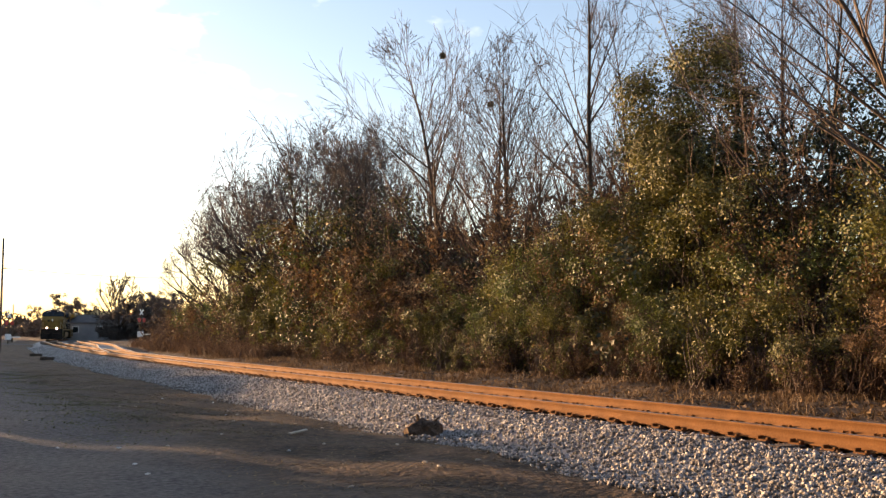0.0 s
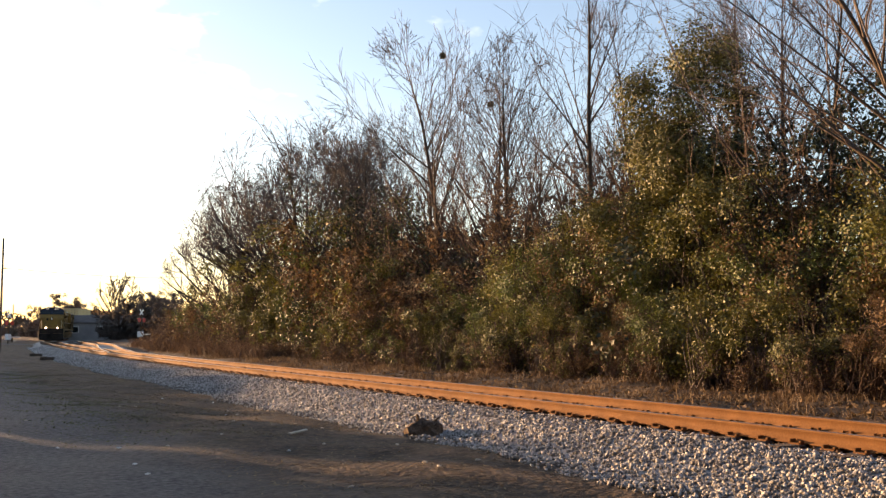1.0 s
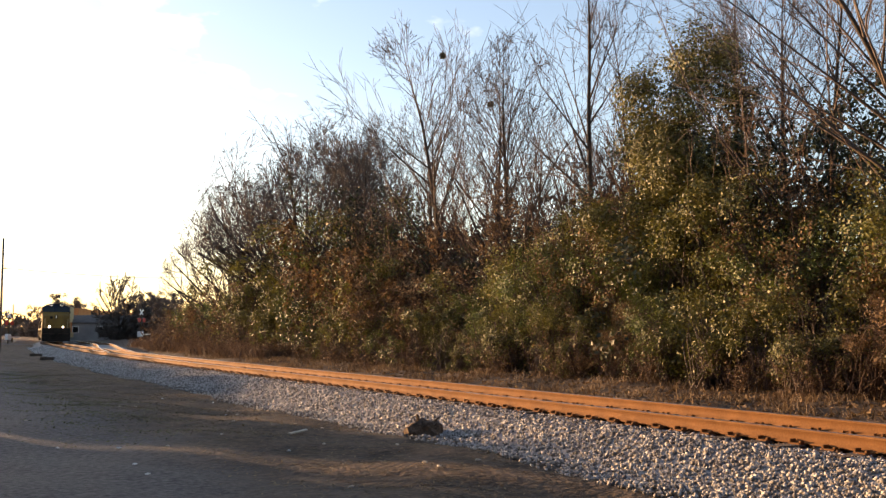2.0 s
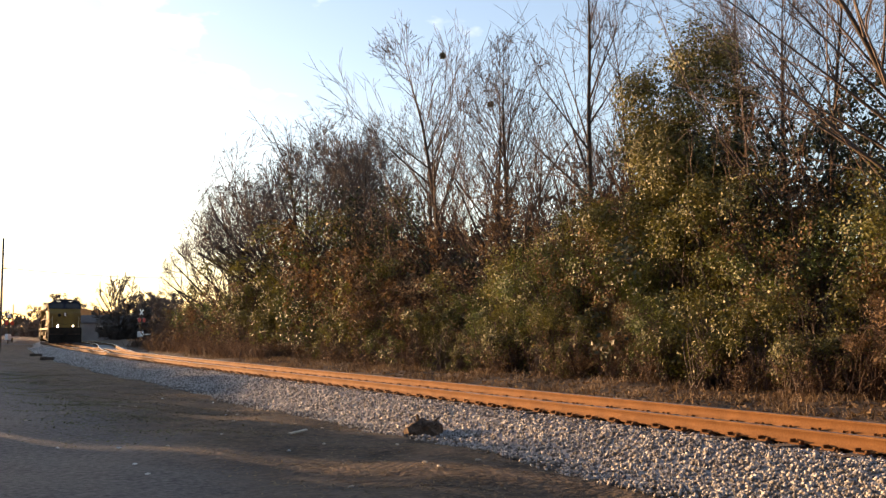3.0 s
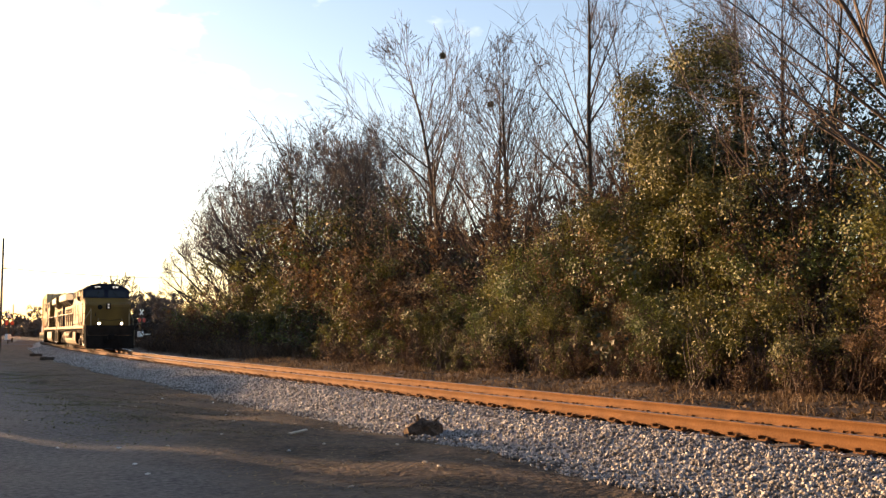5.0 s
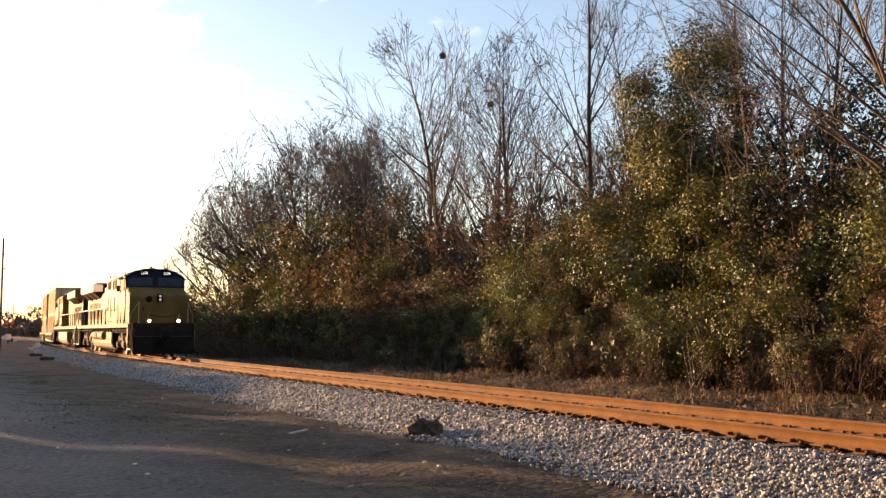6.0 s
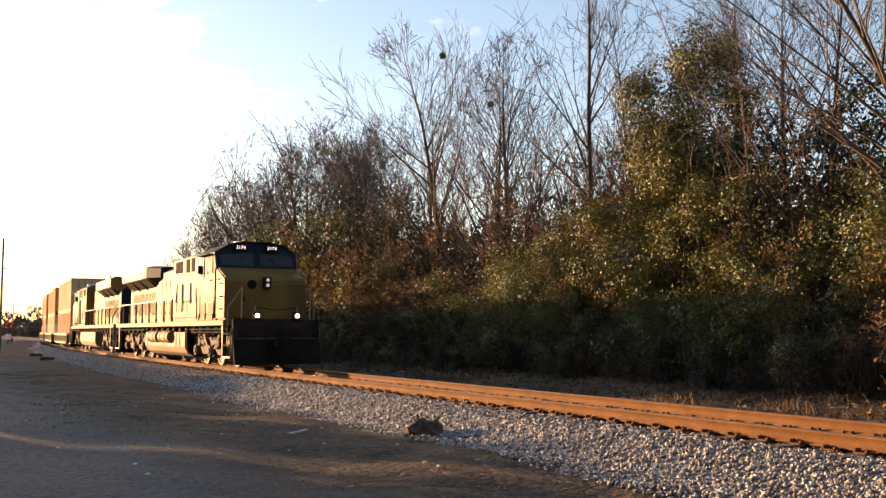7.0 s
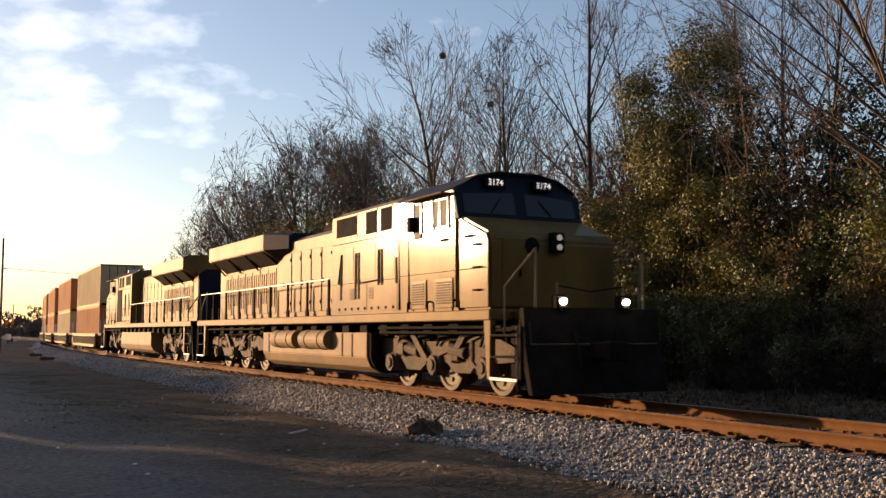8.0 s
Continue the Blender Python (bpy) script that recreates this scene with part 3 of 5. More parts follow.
def twig_bush(rng, height, width, stems, label, twig="twig_red", name="bush"):
    """A leafless thicket of thin canes with a few dead leaves."""
    b = thing(name, label, "bush", "thicket along the track")
    p0, p1, r0, r1 = [], [], [], []
    for _ in range(stems):
        p = np.array([rng.normal(0, 0.22 * width), rng.normal(0, 0.22 * width), -0.1])
        d = np.array([p[0] / width * 0.9 + rng.normal(0, 0.25), p[1] / width * 0.9 + rng.normal(0, 0.25), 1.0])
        L = height * rng.uniform(0.5, 1.05) / 5
        r = 0.02
        for i in range(5):
            d = d / np.linalg.norm(d) + rng.normal(0, 0.13, 3)
            d[2] -= 0.05 * i
            e = p + d / np.linalg.norm(d) * L
            p0.append(p), p1.append(e), r0.append(r), r1.append(r * 0.75)
            for _k in range(3):
                q = p + (e - p) * rng.random()
                f = q + (d / np.linalg.norm(d) * 0.6 + rng.normal(0, 0.6, 3)) * L * rng.uniform(0.5, 1.1)
                p0.append(q), p1.append(f), r0.append(r * 0.45), r1.append(0.005)
                g = q + (f - q) * 0.6
                p0.append(g), p1.append(g + rng.normal(0, 0.35, 3) * L), r0.append(0.006), r1.append(0.004)
            p, r = e, r * 0.75
    p0, p1 = np.array(p0), np.array(p1)
    tubes("brushwood", p0, p1, np.maximum(r0, 0.007), np.maximum(r1, 0.005), M[twig], 3, b)
    sel = p1[rng.integers(len(p1), size=len(p1) // 2)] + rng.normal(0, 0.05, (len(p1) // 2, 3))
    leaves("dead_foliage", sel, 0.07, M["leaf_brown"], rng, b)
    return b


def plant(ob, s, q, turn=0.0, z=None, size=1.0):
    zz = ground_at(s, q) if z is None else z
    ob.matrix_basis = Matrix.Translation(spot(s, q, zz)) @ pose(0, 0, 0, 0, 0, turn) @ Matrix.Scale(size, 4)
    return ob


def again(ob, s, q, turn, size=1.0, label=""):
    """A copy of a plant at another place, turn and size."""
    c = copy_thing(ob, Matrix.Identity(4))
    plant(c, s, q, turn, None, size)
    if label:
        c["label"] = label
    return c


rng = np.random.default_rng(21)
# single large bare trees: height, spread, trunk radius
T_ROUND = plant(bare_tree(rng, 17.0, 1.45, 0.26, label="broad leafless tree with a round crown of fine twigs", levels=5, upright=0.1, clear=0.16, fine=0.0145, round_crown=6.6, limbs=12, dense=2), 66, 13.0, 20)
T_WIDE = plant(bare_tree(rng, 13.4, 1.6, 0.2, label="spreading leafless tree with fine grey twigs", levels=5, upright=0.1, clear=0.14, fine=0.016, round_crown=5.8, limbs=9, dense=2), 83, 12.3, 100)
T_TALL = plant(bare_tree(rng, 17.4, 1.0, 0.2, leader=True, levels=4, upright=0.6, clear=0.25, fine=0.011), 43.2, 13.0, 75)
T_TALL2 = plant(bare_tree(rng, 15.4, 0.9, 0.19, leader=True, levels=4, upright=0.7, clear=0.28, fine=0.011), 38.3, 14.0, 10)
T_SLIM = plant(bare_tree(rng, 17.6, 0.75, 0.17, leader=True, levels=4, upright=0.5, clear=0.3, bend=0.005), 30.0, 13.2, 0)
T_BROWN = plant(bare_tree(rng, 10.0, 1.5, 0.11, "twig_red", "leafless tree with dense reddish-brown twigs", levels=4, upright=0.05, clear=0.12, fine=0.0105, round_crown=4.2, limbs=7), 33.5, 12.4, 0)
T_LEAN = plant(bare_tree(rng, 15.0, 0.9, 0.15, "twig", "leaning leafless tree with pale sunlit limbs", leader=True, levels=4, upright=0.1, clear=0.25, fine=0.008, bend=0.036), 14.8, 12.6, 0)
T_ARCH = plant(bare_tree(rng, 15.5, 1.25, 0.15, "twig", "wide-branched leafless tree with fine drooping twigs", leader=True, levels=4, upright=0.0, clear=0.22, fine=0.009), 20.2, 14.2, 45)
left_trees = [
    (T_WIDE, 98, 13.2, 250, 0.84), (T_WIDE, 90, 13.5, 40, 0.95), (T_ROUND, 76, 16, 200, 0.86), (T_WIDE, 74, 13.2, 330, 1.1), (T_ROUND, 67.0, 13.8, 140, 1.12), (T_ROUND, 71.0, 13.8, 80, 1.06), (T_WIDE, 79, 12.6, 200, 1.1), (T_WIDE, 62, 14.5, 20, 1.15), (T_TALL2, 57, 14.6, 90, 1.0),
    (T_TALL, 55.5, 16, 30, 0.85), (T_WIDE, 58, 13.2, 140, 1.05), (T_TALL2, 51.5, 16, 200, 1.0), (T_BROWN, 70, 12, 60, 1.1), (T_BROWN, 86, 12, 170, 0.95),
]
middle_trees = [
    (T_TALL2, 41.0, 14.6, 200, 0.95), (T_BROWN, 47, 13, 75, 1.0), (T_BROWN, 52, 14, 310, 1.1), (T_BROWN, 36.3, 13.5, 200, 1.1), (T_BROWN, 30.5, 12.4, 120, 0.95), (T_BROWN, 40, 16.5, 330, 1.1),
    (T_BROWN, 33, 14.8, 80, 1.15), (T_BROWN, 27.4, 14.5, 40, 1.05), (T_BROWN, 29, 17.5, 210, 1.3), (T_BROWN, 36, 17.5, 15, 1.3), (T_BROWN, 43.5, 16.5, 140, 1.25), (T_BROWN, 48.5, 18, 260, 1.3), (T_BROWN, 41.5, 13.8, 300, 1.15), (T_BROWN, 38.6, 15.2, 100, 1.25), (T_BROWN, 45.5, 14.4, 190, 1.1), (T_WIDE, 46, 24, 10, 1.0), (T_WIDE, 37, 25, 150, 1.0), (T_SLIM, 33.0, 17.5, 300, 0.9),
]
right_trees = [
    (T_SLIM, 26.6, 16.0, 160, 0.95), (T_TALL2, 24.0, 17.0, 60, 0.95), (T_BROWN, 21.5, 13.6, 300, 1.0), (T_BROWN, 17.0, 13.5, 90, 1.05), (T_TALL2, 17.6, 16.5, 200, 0.9),
]
for src, s, q, turn, size in left_trees + middle_trees + right_trees:
    again(src, s, q, turn, size)

# evergreens
rng = np.random.default_rng(31)
E_TALL = plant(leafy_bush(rng, 12.2, 4.4, "leaf_olive", 82000, 0.058, name="evergreen_tree", category="tree", group="evergreens",
                          label="tall dense evergreen hung with vines, sunlit olive leaves"), 25.0, 12.3, 0)
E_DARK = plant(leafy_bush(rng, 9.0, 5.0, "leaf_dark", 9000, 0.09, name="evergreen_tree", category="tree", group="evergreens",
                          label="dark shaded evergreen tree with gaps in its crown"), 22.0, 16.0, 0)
# some copies put shade inside E_TALL and into gaps by their dark leaves
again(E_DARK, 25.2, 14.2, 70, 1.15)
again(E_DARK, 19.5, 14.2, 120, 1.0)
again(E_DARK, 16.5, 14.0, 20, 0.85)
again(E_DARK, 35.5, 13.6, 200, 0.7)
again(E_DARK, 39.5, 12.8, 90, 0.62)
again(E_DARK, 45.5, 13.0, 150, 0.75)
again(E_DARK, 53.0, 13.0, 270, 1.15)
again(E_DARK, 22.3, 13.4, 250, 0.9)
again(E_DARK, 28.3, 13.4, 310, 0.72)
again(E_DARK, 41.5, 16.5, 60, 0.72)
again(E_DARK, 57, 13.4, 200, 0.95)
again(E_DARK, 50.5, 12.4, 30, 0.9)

# the thicket's front: mixed bushes
def bush_kinds(k, leaf):
    """The thicket's kinds of bush; k: how many leaves, leaf: their size."""
    return [leafy_bush(rng, 5.5, 4.2, "leaf_olive", int(7600 * k), 0.081 * leaf, label="overgrown olive-green bush in low sun"),
            leafy_bush(rng, 5.0, 3.8, "leaf_green", int(7000 * k), 0.078 * leaf, label="glossy green privet bush catching the sun"),
            leafy_bush(rng, 5.2, 3.6, "leaf_yellow", int(6800 * k), 0.075 * leaf, label="yellow-green leafy bush with bright tips"),
            leafy_bush(rng, 4.8, 4.0, "leaf_brown", int(5000 * k), 0.073 * leaf, label="brown withered bush tangled with vines", twig="twig_red"),
            leafy_bush(rng, 3.0, 2.8, "leaf_olive", int(3400 * k), 0.07 * leaf, label="low olive-green bush at the thicket's edge"),
            twig_bush(rng, 4.2, 3.4, 40, "leafless reddish-brown thicket of thin canes"),
            twig_bush(rng, 2.2, 2.6, 24, "low tangle of brown winter canes")]


B, B_NEAR = bush_kinds(0.85, 0.95), bush_kinds(1.25, 0.68)
homes = [(62, 10.8), (53, 10.8), (45.5, 10.2), (44, 10.5), (50, 9.6), (40, 10.5), (70, 8.2)]
for b, (s, q) in zip(B, homes):
    plant(b, s, q, 0)
near_homes = [(30.8, 11.4), (29.5, 10.4), (31.5, 10.6), (12.4, 10.0), (10.8, 9.6), (33.0, 12.0), (12.0, 8.2)]
for b, (s, q) in zip(B_NEAR, near_homes):
    plant(b, s, q, 0)
# s, q, which, size
bank_bushes = [
    (99, 12.2, 0, 0.8), (92, 10.0, 3, 0.85), (86, 10.0, 0, 1.0), (80, 10.0, 1, 1.05), (74.5, 10.2, 3, 1.35), (69, 10.0, 0, 1.3),
    (66, 12.0, 0, 1.45), (58.5, 10.8, 0, 1.45), (56, 12.5, 3, 1.55), (54, 10.6, 1, 1.35), (51.5, 11.5, 0, 1.5), (49, 10.6, 0, 1.25),
    (46.5, 11.2, 3, 1.35), (42.5, 11.5, 5, 1.2), (41.5, 10.2, 3, 0.95), (38.5, 11.2, 5, 1.1), (37.5, 10.0, 0, 0.75), (36, 10.8, 1, 0.72),
    (34.5, 10.2, 1, 0.75), (33.2, 11.0, 2, 0.85),
]
slope_bushes = [
    (31.0, 11.6, 0, 1.15), (28.3, 11.5, 3, 1.25), (27.3, 10.4, 0, 1.0), (26.2, 11.2, 3, 1.1), (24.6, 10.6, 1, 1.05), (23.2, 11.0, 0, 1.15),
    (22.6, 12.5, 3, 1.3), (21.6, 10.8, 2, 1.0), (20.2, 11.2, 0, 1.15), (19.0, 11.8, 3, 1.2), (18.2, 10.6, 1, 1.05), (17.0, 11.4, 0, 1.1),
    (15.8, 11.0, 3, 1.0), (14.6, 10.6, 2, 1.05), (13.2, 11.2, 0, 1.2), (11.5, 11.0, 3, 1.2), (47.5, 9.4, 4, 0.9), (44.5, 9.3, 6, 1.0),
    (42, 9.2, 4, 0.85), (39.5, 9.0, 6, 1.0),
]
middle_bushes = [
    (37, 9.0, 4, 0.8), (34, 9.1, 6, 0.9), (31.5, 9.2, 4, 0.9), (29.0, 9.2, 4, 0.95), (27.0, 9.3, 6, 1.0), (25.0, 9.3, 4, 0.85),
    (23.0, 9.6, 6, 0.9), (21.0, 9.4, 4, 0.95), (19.0, 9.6, 4, 0.9), (17.2, 9.5, 6, 0.9), (15.5, 9.4, 4, 0.9), (13.8, 9.6, 6, 0.9),
    (53, 9.0, 6, 1.0), (57, 8.8, 6, 1.1), (60, 8.8, 4, 0.9), (64, 8.4, 6, 1.1), (67, 9.0, 4, 1.0), (74, 8.2, 6, 1.15),
    (78, 8.0, 6, 1.1), (83, 7.6, 6, 1.2),
]
front_bushes = [
    (88, 8.0, 6, 1.2), (94, 8.4, 6, 1.2), (45.5, 7.6, 6, 0.75), (41, 7.4, 6, 0.7), (36.5, 7.6, 6, 0.7), (33, 7.8, 4, 0.55),
    (30, 7.7, 6, 0.7), (26, 7.9, 6, 0.7), (22, 8.0, 6, 0.65), (18.5, 8.2, 6, 0.6), (16, 8.0, 6, 0.6), (60, 13.2, 0, 1.6),
    (64.5, 13.5, 3, 1.7), (54, 14, 0, 1.65), (50, 13, 3, 1.6), (69, 13, 3, 1.6), (29.5, 13.2, 3, 1.5), (37, 14.5, 3, 1.3),
    (72, 14, 0, 1.1), (84, 13.5, 0, 1.0), (54.5, 12.2, 3, 1.9), (49, 12.6, 3, 1.75), (40.5, 13.2, 3, 1.5), (36.2, 12.6, 3, 1.35),
]
low_bushes = [
    (76, 7.4, 6, 1.1), (81, 7.2, 6, 1.2), (86, 7.2, 6, 1.25), (91, 7.3, 6, 1.25), (97, 9.6, 6, 1.2),
    (70, 7.2, 6, 0.95), (66, 7.4, 6, 0.9), (61, 7.4, 6, 0.85), (55, 7.6, 6, 0.8), (50, 7.8, 6, 0.75), (47, 8.4, 4, 0.85),
    (43.5, 8.3, 4, 0.7), (40, 8.2, 1, 0.4), (38, 8.4, 4, 0.8), (35.2, 8.2, 4, 0.65), (32.2, 8.3, 1, 0.5), (30.2, 8.2, 4, 0.8),
    (28, 8.4, 2, 0.55), (26.3, 8.3, 4, 0.7),
]
edge_bushes = [
    (24, 8.5, 3, 0.5), (22, 8.6, 1, 0.55), (20, 8.5, 4, 0.85), (18.2, 8.7, 2, 0.5), (16.5, 8.5, 4, 0.8), (14.8, 8.6, 3, 0.5),
    (13, 8.6, 4, 0.8),
]
for s, q, k, size in bank_bushes + slope_bushes + middle_bushes + front_bushes + low_bushes + edge_bushes:
    again((B if s > 37 else B_NEAR)[k], s, q + (0.6 if s < 60 else 0.2), float(rng.uniform(0, 360)), size * float(rng.uniform(0.94, 1.06)))


def blades(name, s_, q_, height, mat, rng, label, lean=0.35, width=0.012, lift=0.0, parent=None):
    n = len(s_)
    root = scatter(s_, q_, np.where(np.abs(q_) < 2.95, np.maximum(bed_z(q_), ground_z(s_, q_)), ground_z(s_, q_)) + lift)
    h = height * rng.uniform(0.4, 1.3, n)
    d = np.stack([rng.normal(0, lean, n), rng.normal(0, lean, n), np.ones(n)], -1)
    mid = root + d * h[:, None] * 0.55
    tip = mid + (d * np.array([2.1, 2.1, 0.75])) * h[:, None] * 0.45
    side = np.stack([rng.normal(size=n), rng.normal(size=n), np.zeros(n)], -1)
    side /= np.linalg.norm(side, axis=1, keepdims=True)
    w = width * rng.uniform(0.6, 1.4, n)[:, None]
    v = np.stack([root - side * w, root + side * w, mid + side * w * 0.7, mid - side * w * 0.7, tip], 1)
    i = np.arange(n)[:, None] * 5
    f = np.concatenate([np.concatenate([i, i + 1, i + 2], 1), np.concatenate([i, i + 2, i + 3], 1), np.concatenate([i + 3, i + 2, i + 4], 1)])
    ob = link_mesh(name, v.reshape(-1, 3), f, mat, parent)
    return tagged(ob, label, "grass", kind="stuff")


def clumped(rng, n, s0, s1, q0, q1, power=1.5, tight=0.25, per=25):
    c = n // per
    cs_, cq = s0 + (s1 - s0) * rng.random(c) ** power, rng.uniform(q0, q1, c)
    k = rng.integers(c, size=n)
    return cs_[k] + rng.normal(0, tight, n), cq[k] + rng.normal(0, tight, n)


rng = np.random.default_rng(41)
s_, q_ = clumped(rng, 9000, 5, 75, 4.8, 9.4, 1.3, 0.25)
blades("dry_grass", s_, q_, 0.24, M["straw"], rng, "long pale dry grass below the thicket", 0.4, 0.012)
s_, q_ = clumped(rng, 13000, 54, 100, 6.4, 9.6, 1.0, 0.4, 60)
blades("dry_grass", s_, q_, 0.95, M["bank_grass"], rng, "tall brown winter grass on the bank", 0.4, 0.02)
s_, q_ = clumped(rng, 16000, 4, 60, -6.6, -3.2, 1.2, 0.4, 60)
thatch = leaves("dry_grass", scatter(s_, q_, ground_z(s_, q_) + 0.012), 0.022, M["grass_dry"], rng, up=6.0, long=3.2)
tagged(thatch, "flattened dry grass between yard and ballast", "grass", kind="stuff")
s_, q_ = clumped(rng, 5000, 15, 45, -6.6, -3.2, 1.2, 0.3, 40)
blades("dry_grass", s_, q_, 0.05, M["grass_dry"], rng, "scattered tufts of tan dry grass by the ballast", 1.6, 0.006)
s_, q_ = clumped(rng, 9000, 16, 44, -8.0, -6.2, 1.0, 0.6, 60)
turf = leaves("green_grass", scatter(s_, q_, ground_z(s_, q_) + 0.014), 0.024, M["grass_green"], rng, up=4.0, long=2.6)
tagged(turf, "patchy short green grass by the gravel", "grass", kind="stuff")
n = 9000
s_, q_ = 5 + 45 * rng.random(n) ** 1.4, rng.uniform(2.6, 9.8, n)
litter = leaves("leaf_litter", scatter(s_, q_, ground_z(s_, q_) + 0.02), 0.075, M["leaf_brown"], rng, up=2.0)
tagged(litter, "brown fallen leaves under the bushes", "leaf litter", kind="stuff")


# ---- the train ----
# Each vehicle: x forward, y to its left, z = 0 at the top of the rails; a locomotive's x = 0 at its front axle.
WHEEL_R = 0.53


def wheelset(x, parent, r=WHEEL_R):
    bm = bmesh.new()
    for sg in (-1, 1):
        turned([(0.10, sg * 0.66), (r * 0.80, sg * 0.66), (r + 0.03, sg * 0.675), (r + 0.028, sg * 0.70), (r, sg * 0.71), (r - 0.005, sg * 0.80),
                (r * 0.84, sg * 0.805), (r * 0.78, sg * 0.77), (r * 0.36, sg * 0.74), (r * 0.30, sg * 0.80), (0.02, sg * 0.82)], (0, 0), 28, bm)
        for k in range(5):
            a = 2 * math.pi * k / 5
            box(bm, r * 0.55 * math.cos(a) - 0.04, r * 0.55 * math.cos(a) + 0.04, sg * 0.775 - 0.01, sg * 0.775 + 0.01,
                r * 0.55 * math.sin(a) - 0.04, r * 0.55 * math.sin(a) + 0.04)
    rod(bm, (0, -0.7, 0), (0, 0.7, 0), 0.09, 10)
    w = part("wheelset", bm, M["steel"], parent, "worn steel wheels on an axle")
    w.matrix_basis = pose(x, 0, r)
    return w


def loco_truck(x0, parent, wheels):
    """A three-axle truck whose first axle is at x0."""
    bm = bmesh.new()
    for sg in (-1, 1):
        y0, y1 = sorted((sg * 0.88, sg * 1.12))
        # cast side frame: arched over the axles, deep between them
        prism([(x0 + 0.95, 0.66), (x0 + 0.95, 0.92), (x0 + 0.45, 1.06), (x0 - 0.55, 1.06), (x0 - 1.0, 0.90), (x0 - 1.5, 1.00), (x0 - 2.5, 1.00), (x0 - 3.0, 0.90), (x0 - 3.45, 1.06),
               (x0 - 4.45, 1.06), (x0 - 4.95, 0.92), (x0 - 4.95, 0.66), (x0 - 4.4, 0.62), (x0 - 3.65, 0.62), (x0 - 3.35, 0.40), (x0 - 2.75, 0.40), (x0 - 2.4, 0.60), (x0 - 1.6, 0.60),
               (x0 - 1.25, 0.40), (x0 - 0.65, 0.40), (x0 - 0.35, 0.62), (x0 + 0.4, 0.62)], y0, y1, "y", bm)
        for k in range(3):
            xa = x0 - 2 * k
            box(bm, xa - 0.26, xa + 0.26, *sorted((sg * 0.95, sg * 1.20)), 0.36, 0.74, bevel=0.05)
            rod(bm, (xa, sg * 1.18, 0.53), (xa, sg * 1.25, 0.53), 0.19, 16)
            rod(bm, (xa, sg * 1.25, 0.53), (xa, sg * 1.28, 0.53), 0.11, 12)
        for xa, lean_to in ((x0 - 0.75, -0.62), (x0 - 2.95, 0.62)):
            prism([(xa - 0.10, 1.14), (xa + 0.12, 1.14), (xa + lean_to + 0.16, 0.60), (xa + lean_to - 0.10, 0.60)], *sorted((sg * 1.12, sg * 1.22)), "y", bm)
        box(bm, x0 - 3.6, x0 - 3.3, *sorted((sg * 1.0, sg * 1.25)), 0.70, 0.98, bevel=0.03)
        box(bm, x0 - 1.25, x0 - 0.95, *sorted((sg * 1.0, sg * 1.22)), 0.62, 0.86, bevel=0.03)
    truck = part("truck", bm, M["dusty"], parent, "dusty cast steel three-axle truck")
    for sg in (-1, 1):
        # black plates behind the wheels stand in for the shade under the frame
        part("shade_plate", boxes((x0 - 4.7, x0 + 0.7, *sorted((sg * 0.30, sg * 0.50)), 0.45, 1.0)), M["black"], truck)
        for xa in (x0 + 0.45, x0 - 0.4, x0 - 1.3, x0 - 2.2, x0 - 3.1, x0 - 4.1):
            part("air_pipe", rods(0.028, ((xa, sg * 1.20, 1.14), (xa - 0.45, sg * 1.20, 1.10)), ((xa - 0.45, sg * 1.20, 1.10), (xa - 0.62, sg * 1.16, 0.92))), M["black"], truck)
        part("sand_hose", rods(0.03, ((x0 + 0.62, sg * 1.1, 1.2), (x0 + 0.72, sg * 1.0, 0.55)), ((x0 + 0.72, sg * 1.0, 0.55), (x0 + 0.55, sg * 0.78, 0.14))), M["black"], truck)
        bm = bmesh.new()
        for xa in (x0 - 0.55, x0 - 1.45, x0 - 2.55, x0 - 3.45):
            rod(bm, (xa, sg * 1.08, 0.66), (xa, sg * 1.08, 1.02), 0.085, 10)
        for xa, dz in ((x0 - 1.0, 0.4), (x0 - 3.0, 0.4)):
            rod(bm, (xa - 0.35, sg * 1.12, 0.86), (xa + 0.25, sg * 1.12, 0.78), 0.12, 12)
            rod(bm, (xa + 0.25, sg * 1.12, 0.78), (xa + 0.65, sg * 1.12, 0.50), 0.035, 6)
            box(bm, xa + 0.38, xa + 0.50, *sorted((sg * 0.72, sg * 0.95)), 0.3, 0.75)
        rod(bm, (x0 - 0.2, sg * 1.13, 1.12), (x0 - 1.9, sg * 1.13, 0.72), 0.04, 6)
        rod(bm, (x0 - 3.9, sg * 1.13, 1.12), (x0 - 2.3, sg * 1.13, 0.72), 0.04, 6)
        part("brake_gear", bm, M["dusty"], truck, "brake cylinders, springs and rods")
    for k in range(3):
        wheels.append(wheelset(x0 - 2 * k, truck))
    return truck


